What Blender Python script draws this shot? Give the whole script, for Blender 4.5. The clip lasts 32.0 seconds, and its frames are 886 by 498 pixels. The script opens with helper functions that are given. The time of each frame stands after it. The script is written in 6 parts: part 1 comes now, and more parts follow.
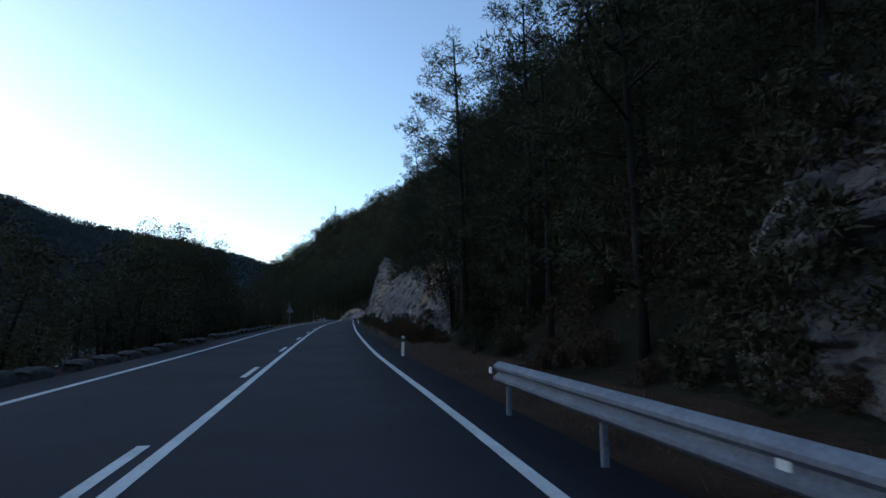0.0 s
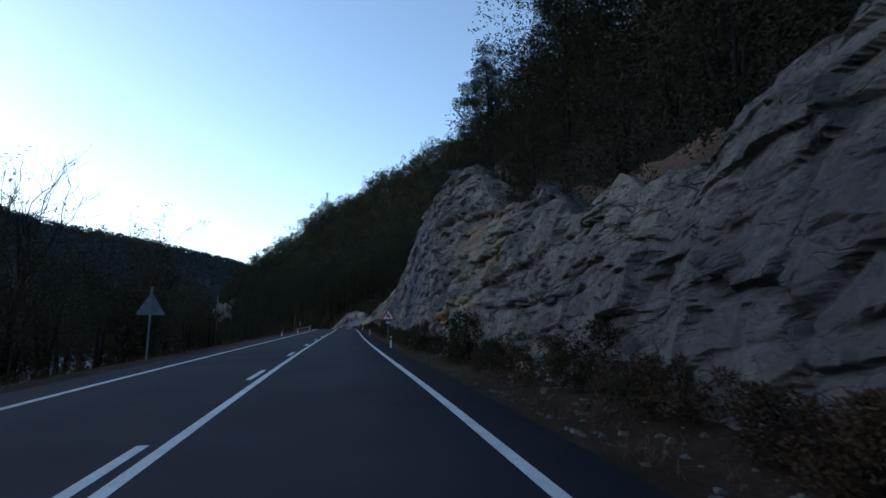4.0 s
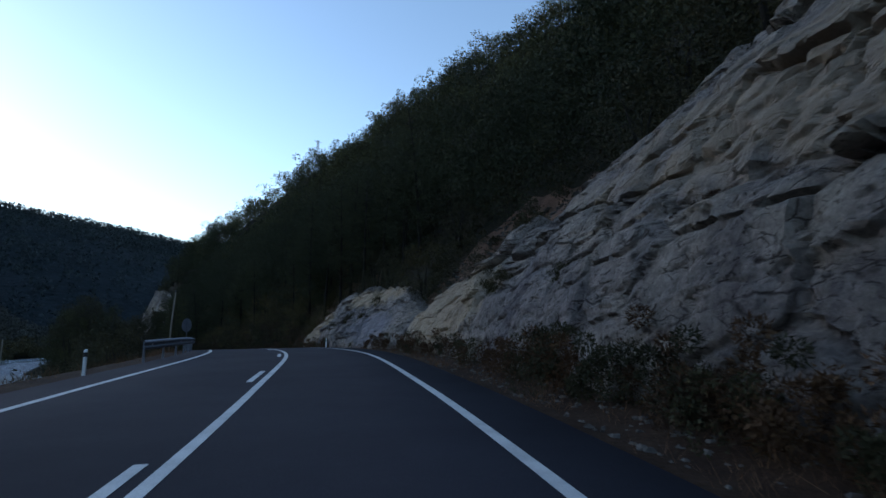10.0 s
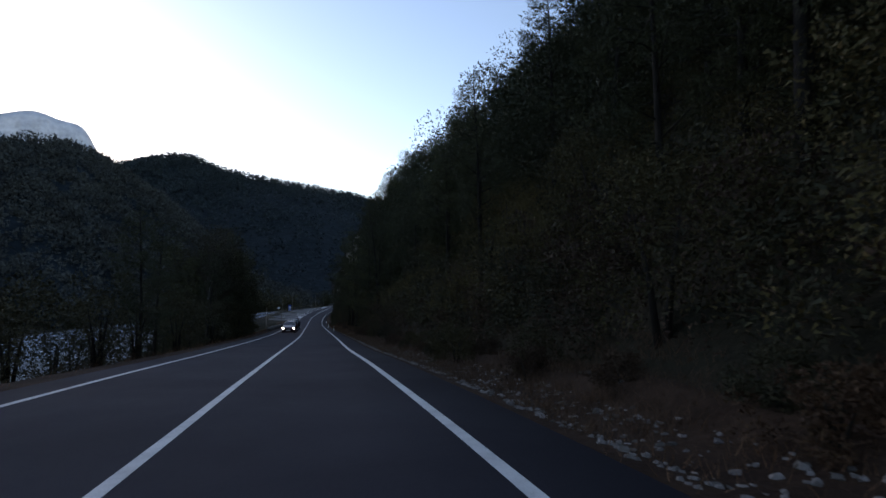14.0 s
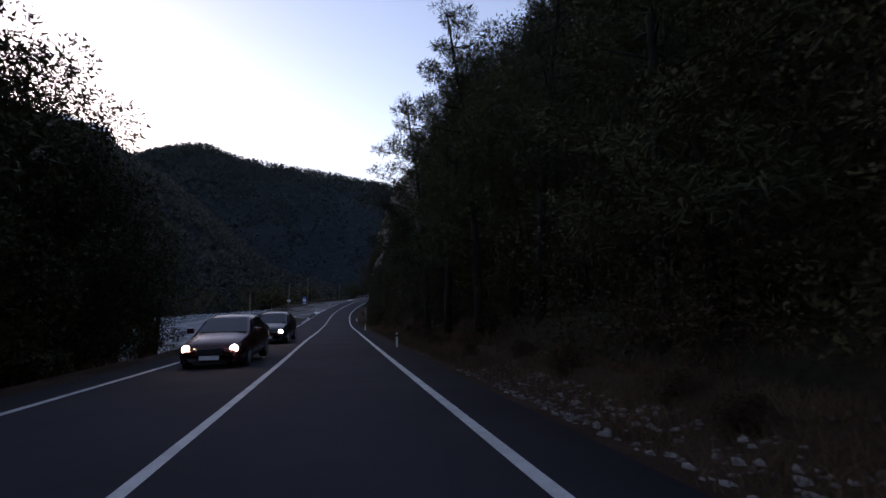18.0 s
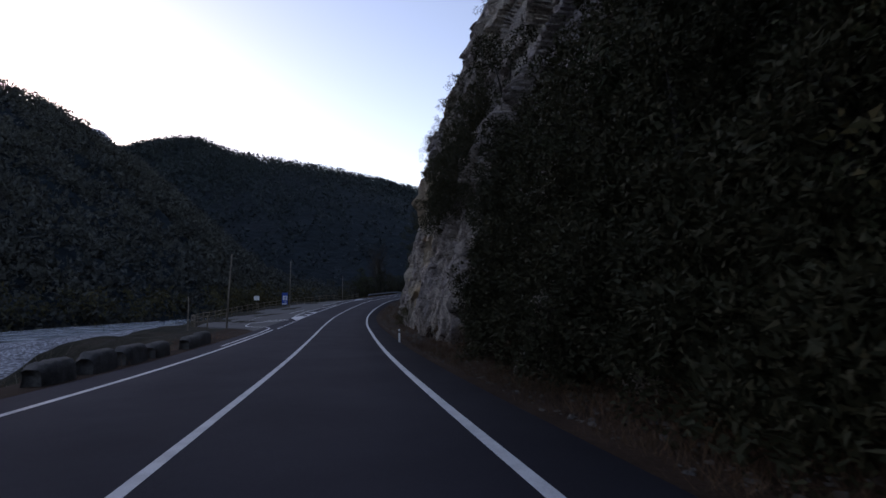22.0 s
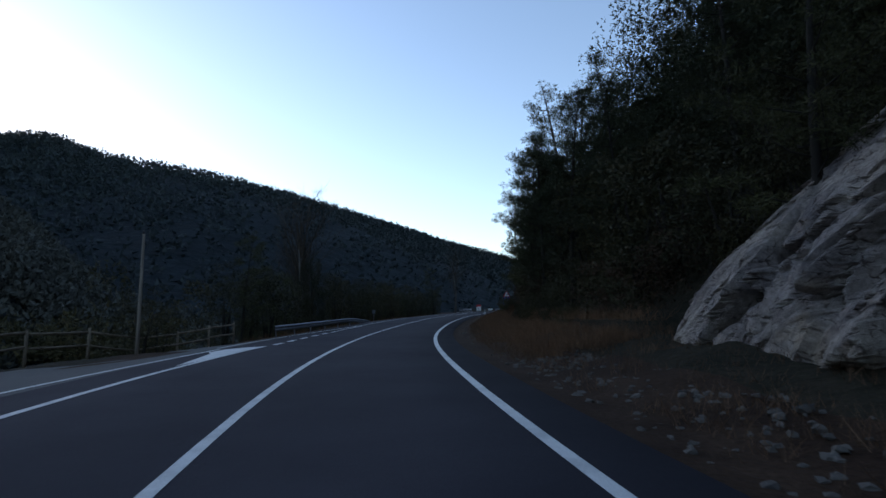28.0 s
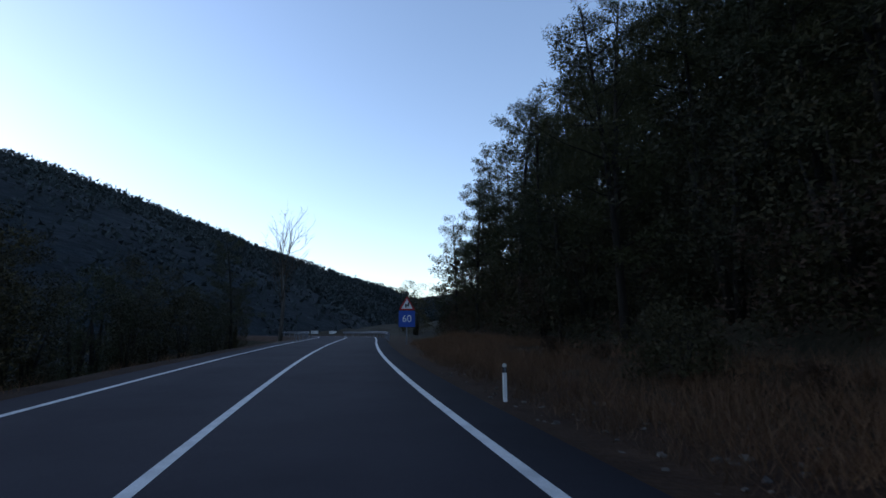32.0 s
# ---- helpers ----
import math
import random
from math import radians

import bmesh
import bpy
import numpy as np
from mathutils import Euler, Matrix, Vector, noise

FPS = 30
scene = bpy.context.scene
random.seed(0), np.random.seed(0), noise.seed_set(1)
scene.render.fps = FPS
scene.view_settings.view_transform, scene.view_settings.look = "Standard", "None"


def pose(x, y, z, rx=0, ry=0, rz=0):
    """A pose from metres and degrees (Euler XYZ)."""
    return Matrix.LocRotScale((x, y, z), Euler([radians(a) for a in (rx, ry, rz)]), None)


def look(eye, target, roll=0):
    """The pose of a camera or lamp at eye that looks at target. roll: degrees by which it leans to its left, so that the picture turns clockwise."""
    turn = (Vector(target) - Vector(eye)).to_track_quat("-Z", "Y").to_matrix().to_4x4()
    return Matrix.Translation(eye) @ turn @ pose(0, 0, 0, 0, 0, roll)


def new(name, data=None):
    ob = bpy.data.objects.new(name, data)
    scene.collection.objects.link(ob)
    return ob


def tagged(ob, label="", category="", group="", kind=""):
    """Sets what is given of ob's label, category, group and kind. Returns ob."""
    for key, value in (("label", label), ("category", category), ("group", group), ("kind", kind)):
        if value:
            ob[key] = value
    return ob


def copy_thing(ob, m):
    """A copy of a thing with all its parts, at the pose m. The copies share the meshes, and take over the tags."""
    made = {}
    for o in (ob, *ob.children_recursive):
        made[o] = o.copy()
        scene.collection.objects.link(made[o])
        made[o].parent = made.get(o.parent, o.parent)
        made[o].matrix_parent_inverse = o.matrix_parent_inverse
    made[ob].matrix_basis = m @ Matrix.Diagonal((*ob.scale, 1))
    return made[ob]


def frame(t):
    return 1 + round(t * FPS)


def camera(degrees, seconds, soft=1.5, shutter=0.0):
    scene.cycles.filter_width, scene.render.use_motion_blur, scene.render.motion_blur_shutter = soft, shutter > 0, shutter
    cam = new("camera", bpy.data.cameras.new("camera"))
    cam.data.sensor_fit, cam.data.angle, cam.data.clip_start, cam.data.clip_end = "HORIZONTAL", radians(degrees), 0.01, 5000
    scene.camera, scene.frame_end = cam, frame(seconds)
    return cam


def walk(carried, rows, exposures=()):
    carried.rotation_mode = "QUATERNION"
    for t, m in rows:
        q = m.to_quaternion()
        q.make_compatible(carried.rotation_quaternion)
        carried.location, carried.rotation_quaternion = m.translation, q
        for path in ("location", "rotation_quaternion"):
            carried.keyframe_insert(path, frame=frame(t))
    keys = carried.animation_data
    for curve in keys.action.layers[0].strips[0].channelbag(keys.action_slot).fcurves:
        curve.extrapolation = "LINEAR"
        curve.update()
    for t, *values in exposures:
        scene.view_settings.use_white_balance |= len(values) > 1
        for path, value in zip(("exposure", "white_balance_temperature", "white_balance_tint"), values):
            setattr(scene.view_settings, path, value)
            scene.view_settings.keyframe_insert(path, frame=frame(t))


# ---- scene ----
# ---- camera ----
cam = camera(80.92, 32.0, soft=1.55, shutter=0.07)


def ride(x, y, z, yaw, pitch, roll):
    """A pose that heads yaw degrees left of north, tilted up by pitch and leaning by roll."""
    return pose(x, y, z, 90 + pitch, 0, yaw) @ pose(0, 0, 0, 0, 0, roll)


PATH = [
    (0.0, ride(0.00, 0.00, 1.30, -11.43, 8.76, 0.09)),
    (0.5, ride(-0.02, 6.52, 1.43, -11.57, 8.68, 0.20)),
    (1.0, ride(-0.03, 13.12, 1.56, -11.29, 8.96, -0.20)),
    (1.5, ride(-0.05, 19.80, 1.72, -11.14, 8.90, -0.00)),
    (2.0, ride(-0.07, 26.53, 1.92, -11.30, 9.39, -0.34)),
    (2.5, ride(-0.08, 33.31, 2.14, -11.29, 9.32, -0.39)),
    (4.5, ride(0.26, 60.61, 2.95, -12.61, 9.25, -0.20)),
    (5.0, ride(0.38, 67.41, 3.12, -12.54, 9.11, 0.37)),
    (5.5, ride(0.53, 74.24, 3.27, -12.68, 9.06, -0.28)),
    (6.0, ride(0.74, 81.08, 3.43, -12.81, 8.89, -0.80)),
    (6.5, ride(0.99, 87.96, 3.57, -12.95, 8.88, -1.11)),
    (7.0, ride(1.24, 94.91, 3.73, -13.05, 8.78, -1.02)),
    (7.5, ride(1.50, 101.80, 3.91, -13.07, 8.77, -1.28)),
    (8.0, ride(1.75, 108.59, 4.08, -13.01, 8.56, -1.44)),
    (8.5, ride(1.99, 115.35, 4.25, -12.95, 8.76, -1.38)),
    (9.0, ride(2.18, 122.17, 4.42, -12.82, 8.67, -1.01)),
    (9.5, ride(2.34, 128.95, 4.59, -12.68, 8.64, -0.69)),
    (10.0, ride(2.45, 135.66, 4.77, -12.48, 8.86, -0.44)),
    (10.5, ride(2.49, 142.32, 4.94, -12.00, 8.66, 0.08)),
    (11.0, ride(2.42, 148.97, 5.07, -10.62, 8.04, 0.78)),
    (11.5, ride(2.11, 155.64, 5.14, -7.32, 7.46, 0.27)),
    (12.0, ride(1.38, 162.30, 5.14, -3.26, 6.54, -0.14)),
    (12.5, ride(0.22, 168.90, 5.06, 0.41, 5.80, 0.53)),
    (13.0, ride(-1.32, 175.43, 4.88, 3.33, 5.11, 0.29)),
    (13.5, ride(-3.21, 181.88, 4.63, 6.61, 4.87, 0.24)),
    (14.0, ride(-5.45, 188.23, 4.31, 9.48, 4.47, 0.19)),
    (14.5, ride(-7.95, 194.47, 3.93, 11.49, 3.93, 0.28)),
    (16.5, ride(-18.37, 219.30, 2.18, 12.09, 3.84, -0.68)),
    (17.0, ride(-21.06, 225.46, 1.78, 12.32, 3.89, -0.69)),
    (17.5, ride(-23.73, 231.61, 1.38, 12.20, 4.02, -0.76)),
    (18.0, ride(-26.39, 237.76, 0.98, 11.97, 4.11, -0.62)),
    (18.5, ride(-29.03, 243.96, 0.59, 11.68, 4.24, -0.47)),
    (19.0, ride(-31.71, 250.20, 0.22, 11.64, 4.60, -0.53)),
    (19.5, ride(-34.43, 256.46, -0.15, 11.71, 4.73, -0.80)),
    (20.0, ride(-37.11, 262.71, -0.49, 11.90, 4.74, -0.73)),
    (20.5, ride(-39.83, 268.97, -0.83, 12.06, 4.43, -0.66)),
    (21.0, ride(-42.59, 275.27, -1.20, 11.98, 4.45, -0.47)),
    (21.5, ride(-45.38, 281.66, -1.58, 12.11, 4.60, -0.50)),
    (22.0, ride(-48.18, 288.10, -1.93, 12.22, 5.00, -0.58)),
    (22.5, ride(-51.03, 294.57, -2.25, 12.35, 5.40, -0.26)),
    (23.0, ride(-53.86, 300.94, -2.51, 12.68, 5.76, -0.02)),
    (23.5, ride(-56.52, 306.91, -2.71, 12.62, 6.24, -0.08)),
    (24.0, ride(-58.98, 312.66, -2.82, 11.95, 6.64, -0.00)),
    (24.5, ride(-61.45, 318.59, -2.89, 11.30, 7.07, -0.00)),
    (25.0, ride(-63.83, 324.59, -2.92, 10.56, 7.35, -0.14)),
    (25.5, ride(-66.09, 330.41, -2.91, 9.35, 7.68, -0.16)),
    (26.0, ride(-68.21, 336.18, -2.84, 8.04, 7.85, -0.16)),
    (26.5, ride(-70.21, 342.04, -2.74, 6.45, 8.13, 0.16)),
    (28.5, ride(-76.55, 366.65, -1.76, -0.10, 8.64, -1.38)),
    (29.0, ride(-77.64, 373.00, -1.54, -3.35, 9.19, -0.66)),
    (29.5, ride(-78.38, 379.45, -1.32, -6.68, 9.60, -0.81)),
    (30.0, ride(-78.73, 385.91, -1.09, -10.14, 9.55, -0.90)),
    (30.5, ride(-78.73, 392.35, -0.82, -12.91, 9.67, -1.04)),
    (31.0, ride(-78.42, 398.80, -0.52, -14.91, 10.20, -0.69)),
    (31.5, ride(-77.92, 405.31, -0.21, -16.35, 10.34, -0.24)),
    (32.0, ride(-77.30, 411.89, 0.12, -17.20, 10.36, -0.32)),
]

EXPOSURES = [(0.0, 1.58, 6350, 14), (10.0, 1.63, 6350, 14), (13.0, 1.6, 6800, 18), (16.5, 1.45, 7600, 36), (22.5, 1.5, 7600, 35), (24.0, 1.6, 7000, 18), (26.5, 1.6, 6850, 16), (29.0, 1.6, 6750, 21), (32.0, 1.6, 6600, 22)]
walk(cam, PATH, EXPOSURES)

# ---- world: clear evening sky, the sun already behind the western hills ----
SUN_AZ, SUN_EL = radians(58), radians(7.5)      # azimuth to the left of north
world = bpy.data.worlds.new("evening_sky")
scene.world = world
world.use_nodes = True
wn = world.node_tree.nodes
wn.clear()
w_out, w_bg, w_sky = wn.new("ShaderNodeOutputWorld"), wn.new("ShaderNodeBackground"), wn.new("ShaderNodeTexSky")
w_sky.sky_type = "NISHITA"
w_sky.sun_disc = False
w_sky.sun_elevation = SUN_EL
w_sky.sun_rotation = -SUN_AZ
w_sky.altitude = 600
w_sky.air_density, w_sky.dust_density, w_sky.ozone_density = 1.0, 0.8, 1.8
w_bg.inputs["Strength"].default_value = 0.15
world.node_tree.links.new(w_sky.outputs[0], w_bg.inputs[0])
world.node_tree.links.new(w_bg.outputs[0], w_out.inputs[0])

sun_data = bpy.data.lights.new("sun", "SUN")
sun_data.energy, sun_data.angle, sun_data.color = 2.0, radians(0.5), (1.0, 0.9, 0.78)
sun = new("sun", sun_data)
sun.matrix_world = look((0, 0, 0), (math.sin(SUN_AZ) * math.cos(SUN_EL), -math.cos(SUN_AZ) * math.cos(SUN_EL), -math.sin(SUN_EL)))

# ---- materials ----
def nodes_of(name, rough=0.8, spec=0.3, metal=0.0):
    m = bpy.data.materials.new(name)
    m.use_nodes = True
    nt = m.node_tree
    b = nt.nodes["Principled BSDF"]
    b.inputs["Roughness"].default_value = rough
    b.inputs["Specular IOR Level"].default_value = spec
    b.inputs["Metallic"].default_value = metal
    return m, nt, b


def add(nt, kind, **inputs):
    n = nt.nodes.new(kind)
    for k, v in inputs.items():
        n.inputs[k.replace("_", " ")].default_value = v
    return n


def ramp(nt, fac, stops):
    r = nt.nodes.new("ShaderNodeValToRGB")
    els = r.color_ramp.elements
    while len(els) < len(stops):
        els.new(0.5)
    for e, (p, c) in zip(els, stops):
        e.position, e.color = p, (*c, 1)
    nt.links.new(fac, r.inputs[0])
    return r.outputs[0]


def mix(nt, fac, a, b, how="MIX"):
    n = nt.nodes.new("ShaderNodeMix")
    n.data_type, n.blend_type = "RGBA", how
    for sock, val in ((n.inputs[0], fac), (n.inputs[6], a), (n.inputs[7], b)):
        if hasattr(val, "is_output"):
            nt.links.new(val, sock)
        else:
            sock.default_value = val if isinstance(val, (int, float)) else (*val, 1)
    return n.outputs[2]


def noise_tex(nt, scale, detail=4, stretch=(1, 1, 1), rough=0.6):
    co = nt.nodes.new("ShaderNodeNewGeometry")
    mp = nt.nodes.new("ShaderNodeMapping")
    mp.inputs["Scale"].default_value = stretch
    nt.links.new(co.outputs["Position"], mp.inputs[0])
    n = nt.nodes.new("ShaderNodeTexNoise")
    n.inputs["Scale"].default_value, n.inputs["Detail"].default_value, n.inputs["Roughness"].default_value = scale, detail, rough
    nt.links.new(mp.outputs[0], n.inputs["Vector"])
    return n.outputs[0]


def bump(nt, b, height, strength=0.5, dist=0.02):
    n = nt.nodes.new("ShaderNodeBump")
    n.inputs["Strength"].default_value, n.inputs["Distance"].default_value = strength, dist
    nt.links.new(height, n.inputs["Height"])
    nt.links.new(n.outputs[0], b.inputs["Normal"])


def surface(name, stops, scale, rough=0.85, spec=0.25, fine=None, fine_amount=0.5, bump_scale=None, bump_d=0.02, bump_s=0.5, metal=0.0, stretch=(1, 1, 1)):
    """A material whose colour wanders between stops at one size, with finer grain and relief."""
    m, nt, b = nodes_of(name, rough, spec, metal)
    col = ramp(nt, noise_tex(nt, scale, 5, stretch), stops)
    if fine:
        g = ramp(nt, noise_tex(nt, fine, 3), [(0.3, (0.55,) * 3), (0.7, (1.3,) * 3)])
        col = mix(nt, fine_amount, col, g, "MULTIPLY")
    nt.links.new(col, b.inputs["Base Color"])
    if bump_scale:
        bump(nt, b, noise_tex(nt, bump_scale, 4), bump_s, bump_d)
    return m


def plain(name, color, rough=0.6, metal=0.0, spec=0.4, wear=0.25, wear_scale=6.0):
    dark = tuple(c * (1 - wear) for c in color)
    return surface(name, [(0.35, dark), (0.65, color)], wear_scale, rough, spec, metal=metal)


def foliage(name, stops, rough=0.75):
    """Leaves: each leaf group takes its own shade."""
    m, nt, b = nodes_of(name, rough, 0.15)
    geo = nt.nodes.new("ShaderNodeNewGeometry")
    info = nt.nodes.new("ShaderNodeObjectInfo")
    a = ramp(nt, geo.outputs["Random Per Island"], stops)
    t = ramp(nt, info.outputs["Random"], [(0.0, (0.55, 0.57, 0.55)), (0.5, (0.85, 0.85, 0.85)), (1.0, (1.15, 1.02, 0.8))])
    col = mix(nt, 1.0, a, t, "MULTIPLY")
    col = mix(nt, 0.6, col, ramp(nt, noise_tex(nt, 0.07, 3), [(0.35, (0.5, 0.54, 0.54)), (0.65, (1.15, 1.06, 0.9))]), "MULTIPLY")
    nt.links.new(col, b.inputs["Base Color"])
    return m


M_ASPHALT = surface("asphalt", [(0.3, (0.0265, 0.0245, 0.032)), (0.7, (0.042, 0.039, 0.048))], 0.35, 0.95, 0.12, fine=60, fine_amount=0.55, bump_scale=90, bump_d=0.006, bump_s=0.5)
M_ASPHALT_OLD = surface("old_asphalt", [(0.3, (0.049, 0.049, 0.050)), (0.7, (0.070, 0.069, 0.069))], 0.5, 0.85, 0.3, fine=50, fine_amount=0.6, bump_scale=80, bump_d=0.006)
M_PAINT = surface("road_paint", [(0.3, (0.375, 0.375, 0.375)), (0.6, (0.540, 0.540, 0.532))], 2.2, 0.6, 0.35, fine=45, fine_amount=0.35, bump_scale=70, bump_d=0.003)
M_SOIL = surface("verge_soil", [(0.25, (0.019, 0.010, 0.007)), (0.5, (0.038, 0.021, 0.013)), (0.75, (0.058, 0.034, 0.022))], 0.9, 0.95, 0.1, fine=14, fine_amount=0.8, bump_scale=9, bump_d=0.06, bump_s=0.8)
M_SLOPE = surface("forest_floor", [(0.3, (0.012, 0.012, 0.007)), (0.55, (0.025, 0.021, 0.013)), (0.75, (0.041, 0.029, 0.019))], 0.35, 0.95, 0.1, fine=5, fine_amount=0.8, bump_scale=4, bump_d=0.15, bump_s=0.8)
M_VALLEY = surface("valley_floor", [(0.3, (0.03, 0.032, 0.018)), (0.7, (0.075, 0.06, 0.04))], 0.05, 0.95, 0.1, fine=0.8, fine_amount=0.7, bump_scale=0.6, bump_d=0.4)
# haze blue and the gloom between distant crowns are put into this colour
M_HAZE_MOUNTAIN = surface("wooded_mountain", [(0.3, (0.008, 0.013, 0.016)), (0.6, (0.012, 0.018, 0.021)), (0.8, (0.017, 0.022, 0.024))], 0.012, 0.95, 0.1, fine=0.15, fine_amount=0.8, bump_scale=0.12, bump_d=4.0, bump_s=0.8)
M_PALE_PEAK = surface("pale_peak", [(0.3, (0.35, 0.36, 0.4)), (0.7, (0.62, 0.63, 0.66))], 0.02, 0.9, 0.2, bump_scale=0.05, bump_d=8)


def rock(name, tones, tone_patch, amount=0.62):
    m, nt, b = nodes_of(name, 0.92, 0.2)
    col = ramp(nt, noise_tex(nt, 0.2, 4), tones)
    blotch = ramp(nt, noise_tex(nt, 1.4, 7, rough=0.75), [(0.34, (0.42, 0.41, 0.43)), (0.6, (1.1, 1.08, 1.06))])
    col = mix(nt, 0.85, col, blotch, "MULTIPLY")
    streak = ramp(nt, noise_tex(nt, 0.8, 2, (1, 1, 0.12)), [(0.38, (0.62, 0.62, 0.66)), (0.55, (1.0, 1.0, 1.0))])
    col = mix(nt, 0.7, col, streak, "MULTIPLY")
    rust = ramp(nt, noise_tex(nt, 0.15, 5, rough=0.65), [(amount, (0, 0, 0)), (amount + 0.1, (1, 1, 1))])
    fac = nt.nodes.new("ShaderNodeRGBToBW")
    nt.links.new(rust, fac.inputs[0])
    col = mix(nt, fac.outputs[0], col, mix(nt, 0.7, tone_patch, blotch, "MULTIPLY"))
    grain = ramp(nt, noise_tex(nt, 9, 8, rough=0.8), [(0.34, (0.45,) * 3), (0.62, (1.25,) * 3)])
    col = mix(nt, 0.75, col, grain, "MULTIPLY")
    # crack shade put into the colour as short broken dark lines, at three sizes
    warp = nt.nodes.new("ShaderNodeVectorMath")
    warp.operation = "MULTIPLY_ADD"
    geo = nt.nodes.new("ShaderNodeNewGeometry")
    wn_ = nt.nodes.new("ShaderNodeTexNoise")
    wn_.inputs["Scale"].default_value, wn_.inputs["Detail"].default_value = 1.3, 4
    warp.inputs[1].default_value = (0.55, 0.55, 0.55)
    nt.links.new(geo.outputs["Position"], wn_.inputs["Vector"])
    nt.links.new(wn_.outputs["Color"], warp.inputs[0])
    nt.links.new(geo.outputs["Position"], warp.inputs[2])
    deep = None
    for scale, thin, keep in ((0.6, 0.03, 0.52), (1.7, 0.045, 0.54), (4.2, 0.06, 0.52)):
        mp = nt.nodes.new("ShaderNodeMapping")
        mp.inputs["Scale"].default_value = (0.7, 0.7, 1.5)
        vor = nt.nodes.new("ShaderNodeTexVoronoi")
        vor.feature = "DISTANCE_TO_EDGE"
        vor.inputs["Scale"].default_value = scale
        nt.links.new(warp.outputs[0], mp.inputs[0])
        nt.links.new(mp.outputs[0], vor.inputs["Vector"])
        line = ramp(nt, vor.outputs["Distance"], [(0.0, (0, 0, 0)), (thin, (1, 1, 1))])
        gap = ramp(nt, noise_tex(nt, scale * 1.2, 3), [(keep, (1, 1, 1)), (keep + 0.06, (0, 0, 0))])
        one = mix(nt, 1.0, line, gap, "LIGHTEN")
        deep = one if deep is None else mix(nt, 1.0, deep, one, "MULTIPLY")
    col = mix(nt, 1.0, col, mix(nt, deep, (0.26, 0.23, 0.22), (1.0, 1.0, 1.0)), "MULTIPLY")
    nt.links.new(col, b.inputs["Base Color"])
    bump(nt, b, mix(nt, 0.3, noise_tex(nt, 6.5, 10, (1, 1, 1.4), 0.8), deep), 1.0, 0.17)
    return m


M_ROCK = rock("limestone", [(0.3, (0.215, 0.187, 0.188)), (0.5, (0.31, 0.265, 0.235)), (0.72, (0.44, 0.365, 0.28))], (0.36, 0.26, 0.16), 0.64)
M_ROCK2 = rock("ochre_limestone", [(0.3, (0.34, 0.288, 0.275)), (0.5, (0.455, 0.38, 0.325)), (0.72, (0.55, 0.455, 0.35))], (0.45, 0.31, 0.18), 0.62)
M_RED_SOIL = surface("red_soil", [(0.3, (0.085, 0.052, 0.038)), (0.7, (0.17, 0.10, 0.068))], 0.7, 0.95, 0.1, fine=8, fine_amount=0.7, bump_scale=4, bump_d=0.15)
M_STONE = surface("loose_stone", [(0.3, (0.05, 0.045, 0.042)), (0.7, (0.13, 0.115, 0.10))], 3, 0.9, 0.2, fine=20, bump_scale=14, bump_d=0.02)
M_PALE_STONE = surface("pale_stone", [(0.3, (0.20, 0.19, 0.185)), (0.7, (0.48, 0.46, 0.44))], 1.2, 0.9, 0.2, fine=14, bump_scale=10, bump_d=0.02)
M_VERGE_STONE = surface("verge_stone", [(0.3, (0.07, 0.06, 0.056)), (0.7, (0.26, 0.23, 0.21))], 2.0, 0.9, 0.2, fine=14, bump_scale=10, bump_d=0.02)
M_BLOCK = surface("guard_stone", [(0.3, (0.042, 0.040, 0.038)), (0.7, (0.09, 0.084, 0.078))], 2.5, 0.9, 0.2, fine=18, fine_amount=0.7, bump_scale=10, bump_d=0.03)
M_BARK = surface("bark", [(0.3, (0.013, 0.011, 0.010)), (0.7, (0.032, 0.027, 0.022))], 5, 0.95, 0.1, stretch=(1, 1, 0.2), bump_scale=12, bump_d=0.03)
M_PALE_BARK = surface("pale_bark", [(0.3, (0.05, 0.045, 0.04)), (0.7, (0.11, 0.10, 0.09))], 5, 0.9, 0.1, stretch=(1, 1, 0.3))
M_PINE = foliage("pine_needles", [(0.0, (0.046, 0.054, 0.028)), (0.6, (0.058, 0.064, 0.032)), (1.0, (0.074, 0.075, 0.036))])
# distant haze is painted into these needles as a blue tint
M_HAZE_FAR_PINE = foliage("distant_pine_needles", [(0.0, (0.021, 0.032, 0.041)), (0.6, (0.026, 0.040, 0.050)), (1.0, (0.034, 0.047, 0.056))])
M_AUTUMN = foliage("yellowing_leaves", [(0.0, (0.082, 0.070, 0.028)), (0.6, (0.105, 0.086, 0.034)), (1.0, (0.14, 0.098, 0.040))])
# the nearer hill's needles take a fainter, paler haze tint in their colour
M_HAZE_HILL_PINE = foliage("hill_pine_needles", [(0.0, (0.044, 0.052, 0.060)), (0.6, (0.054, 0.064, 0.072)), (1.0, (0.070, 0.076, 0.080))])
M_OAK = foliage("oak_leaves", [(0.0, (0.044, 0.044, 0.023)), (0.6, (0.055, 0.051, 0.026)), (1.0, (0.074, 0.060, 0.030))])
M_RUSSET = foliage("russet_scrub", [(0.0, (0.055, 0.032, 0.021)), (0.6, (0.075, 0.042, 0.027)), (1.0, (0.10, 0.062, 0.036))])
M_TWIG = foliage("bare_twigs", [(0.0, (0.03, 0.024, 0.02)), (1.0, (0.07, 0.056, 0.045))])
M_GRASS = foliage("dry_grass", [(0.0, (0.09, 0.049, 0.031)), (0.6, (0.16, 0.088, 0.054)), (1.0, (0.215, 0.13, 0.08))])
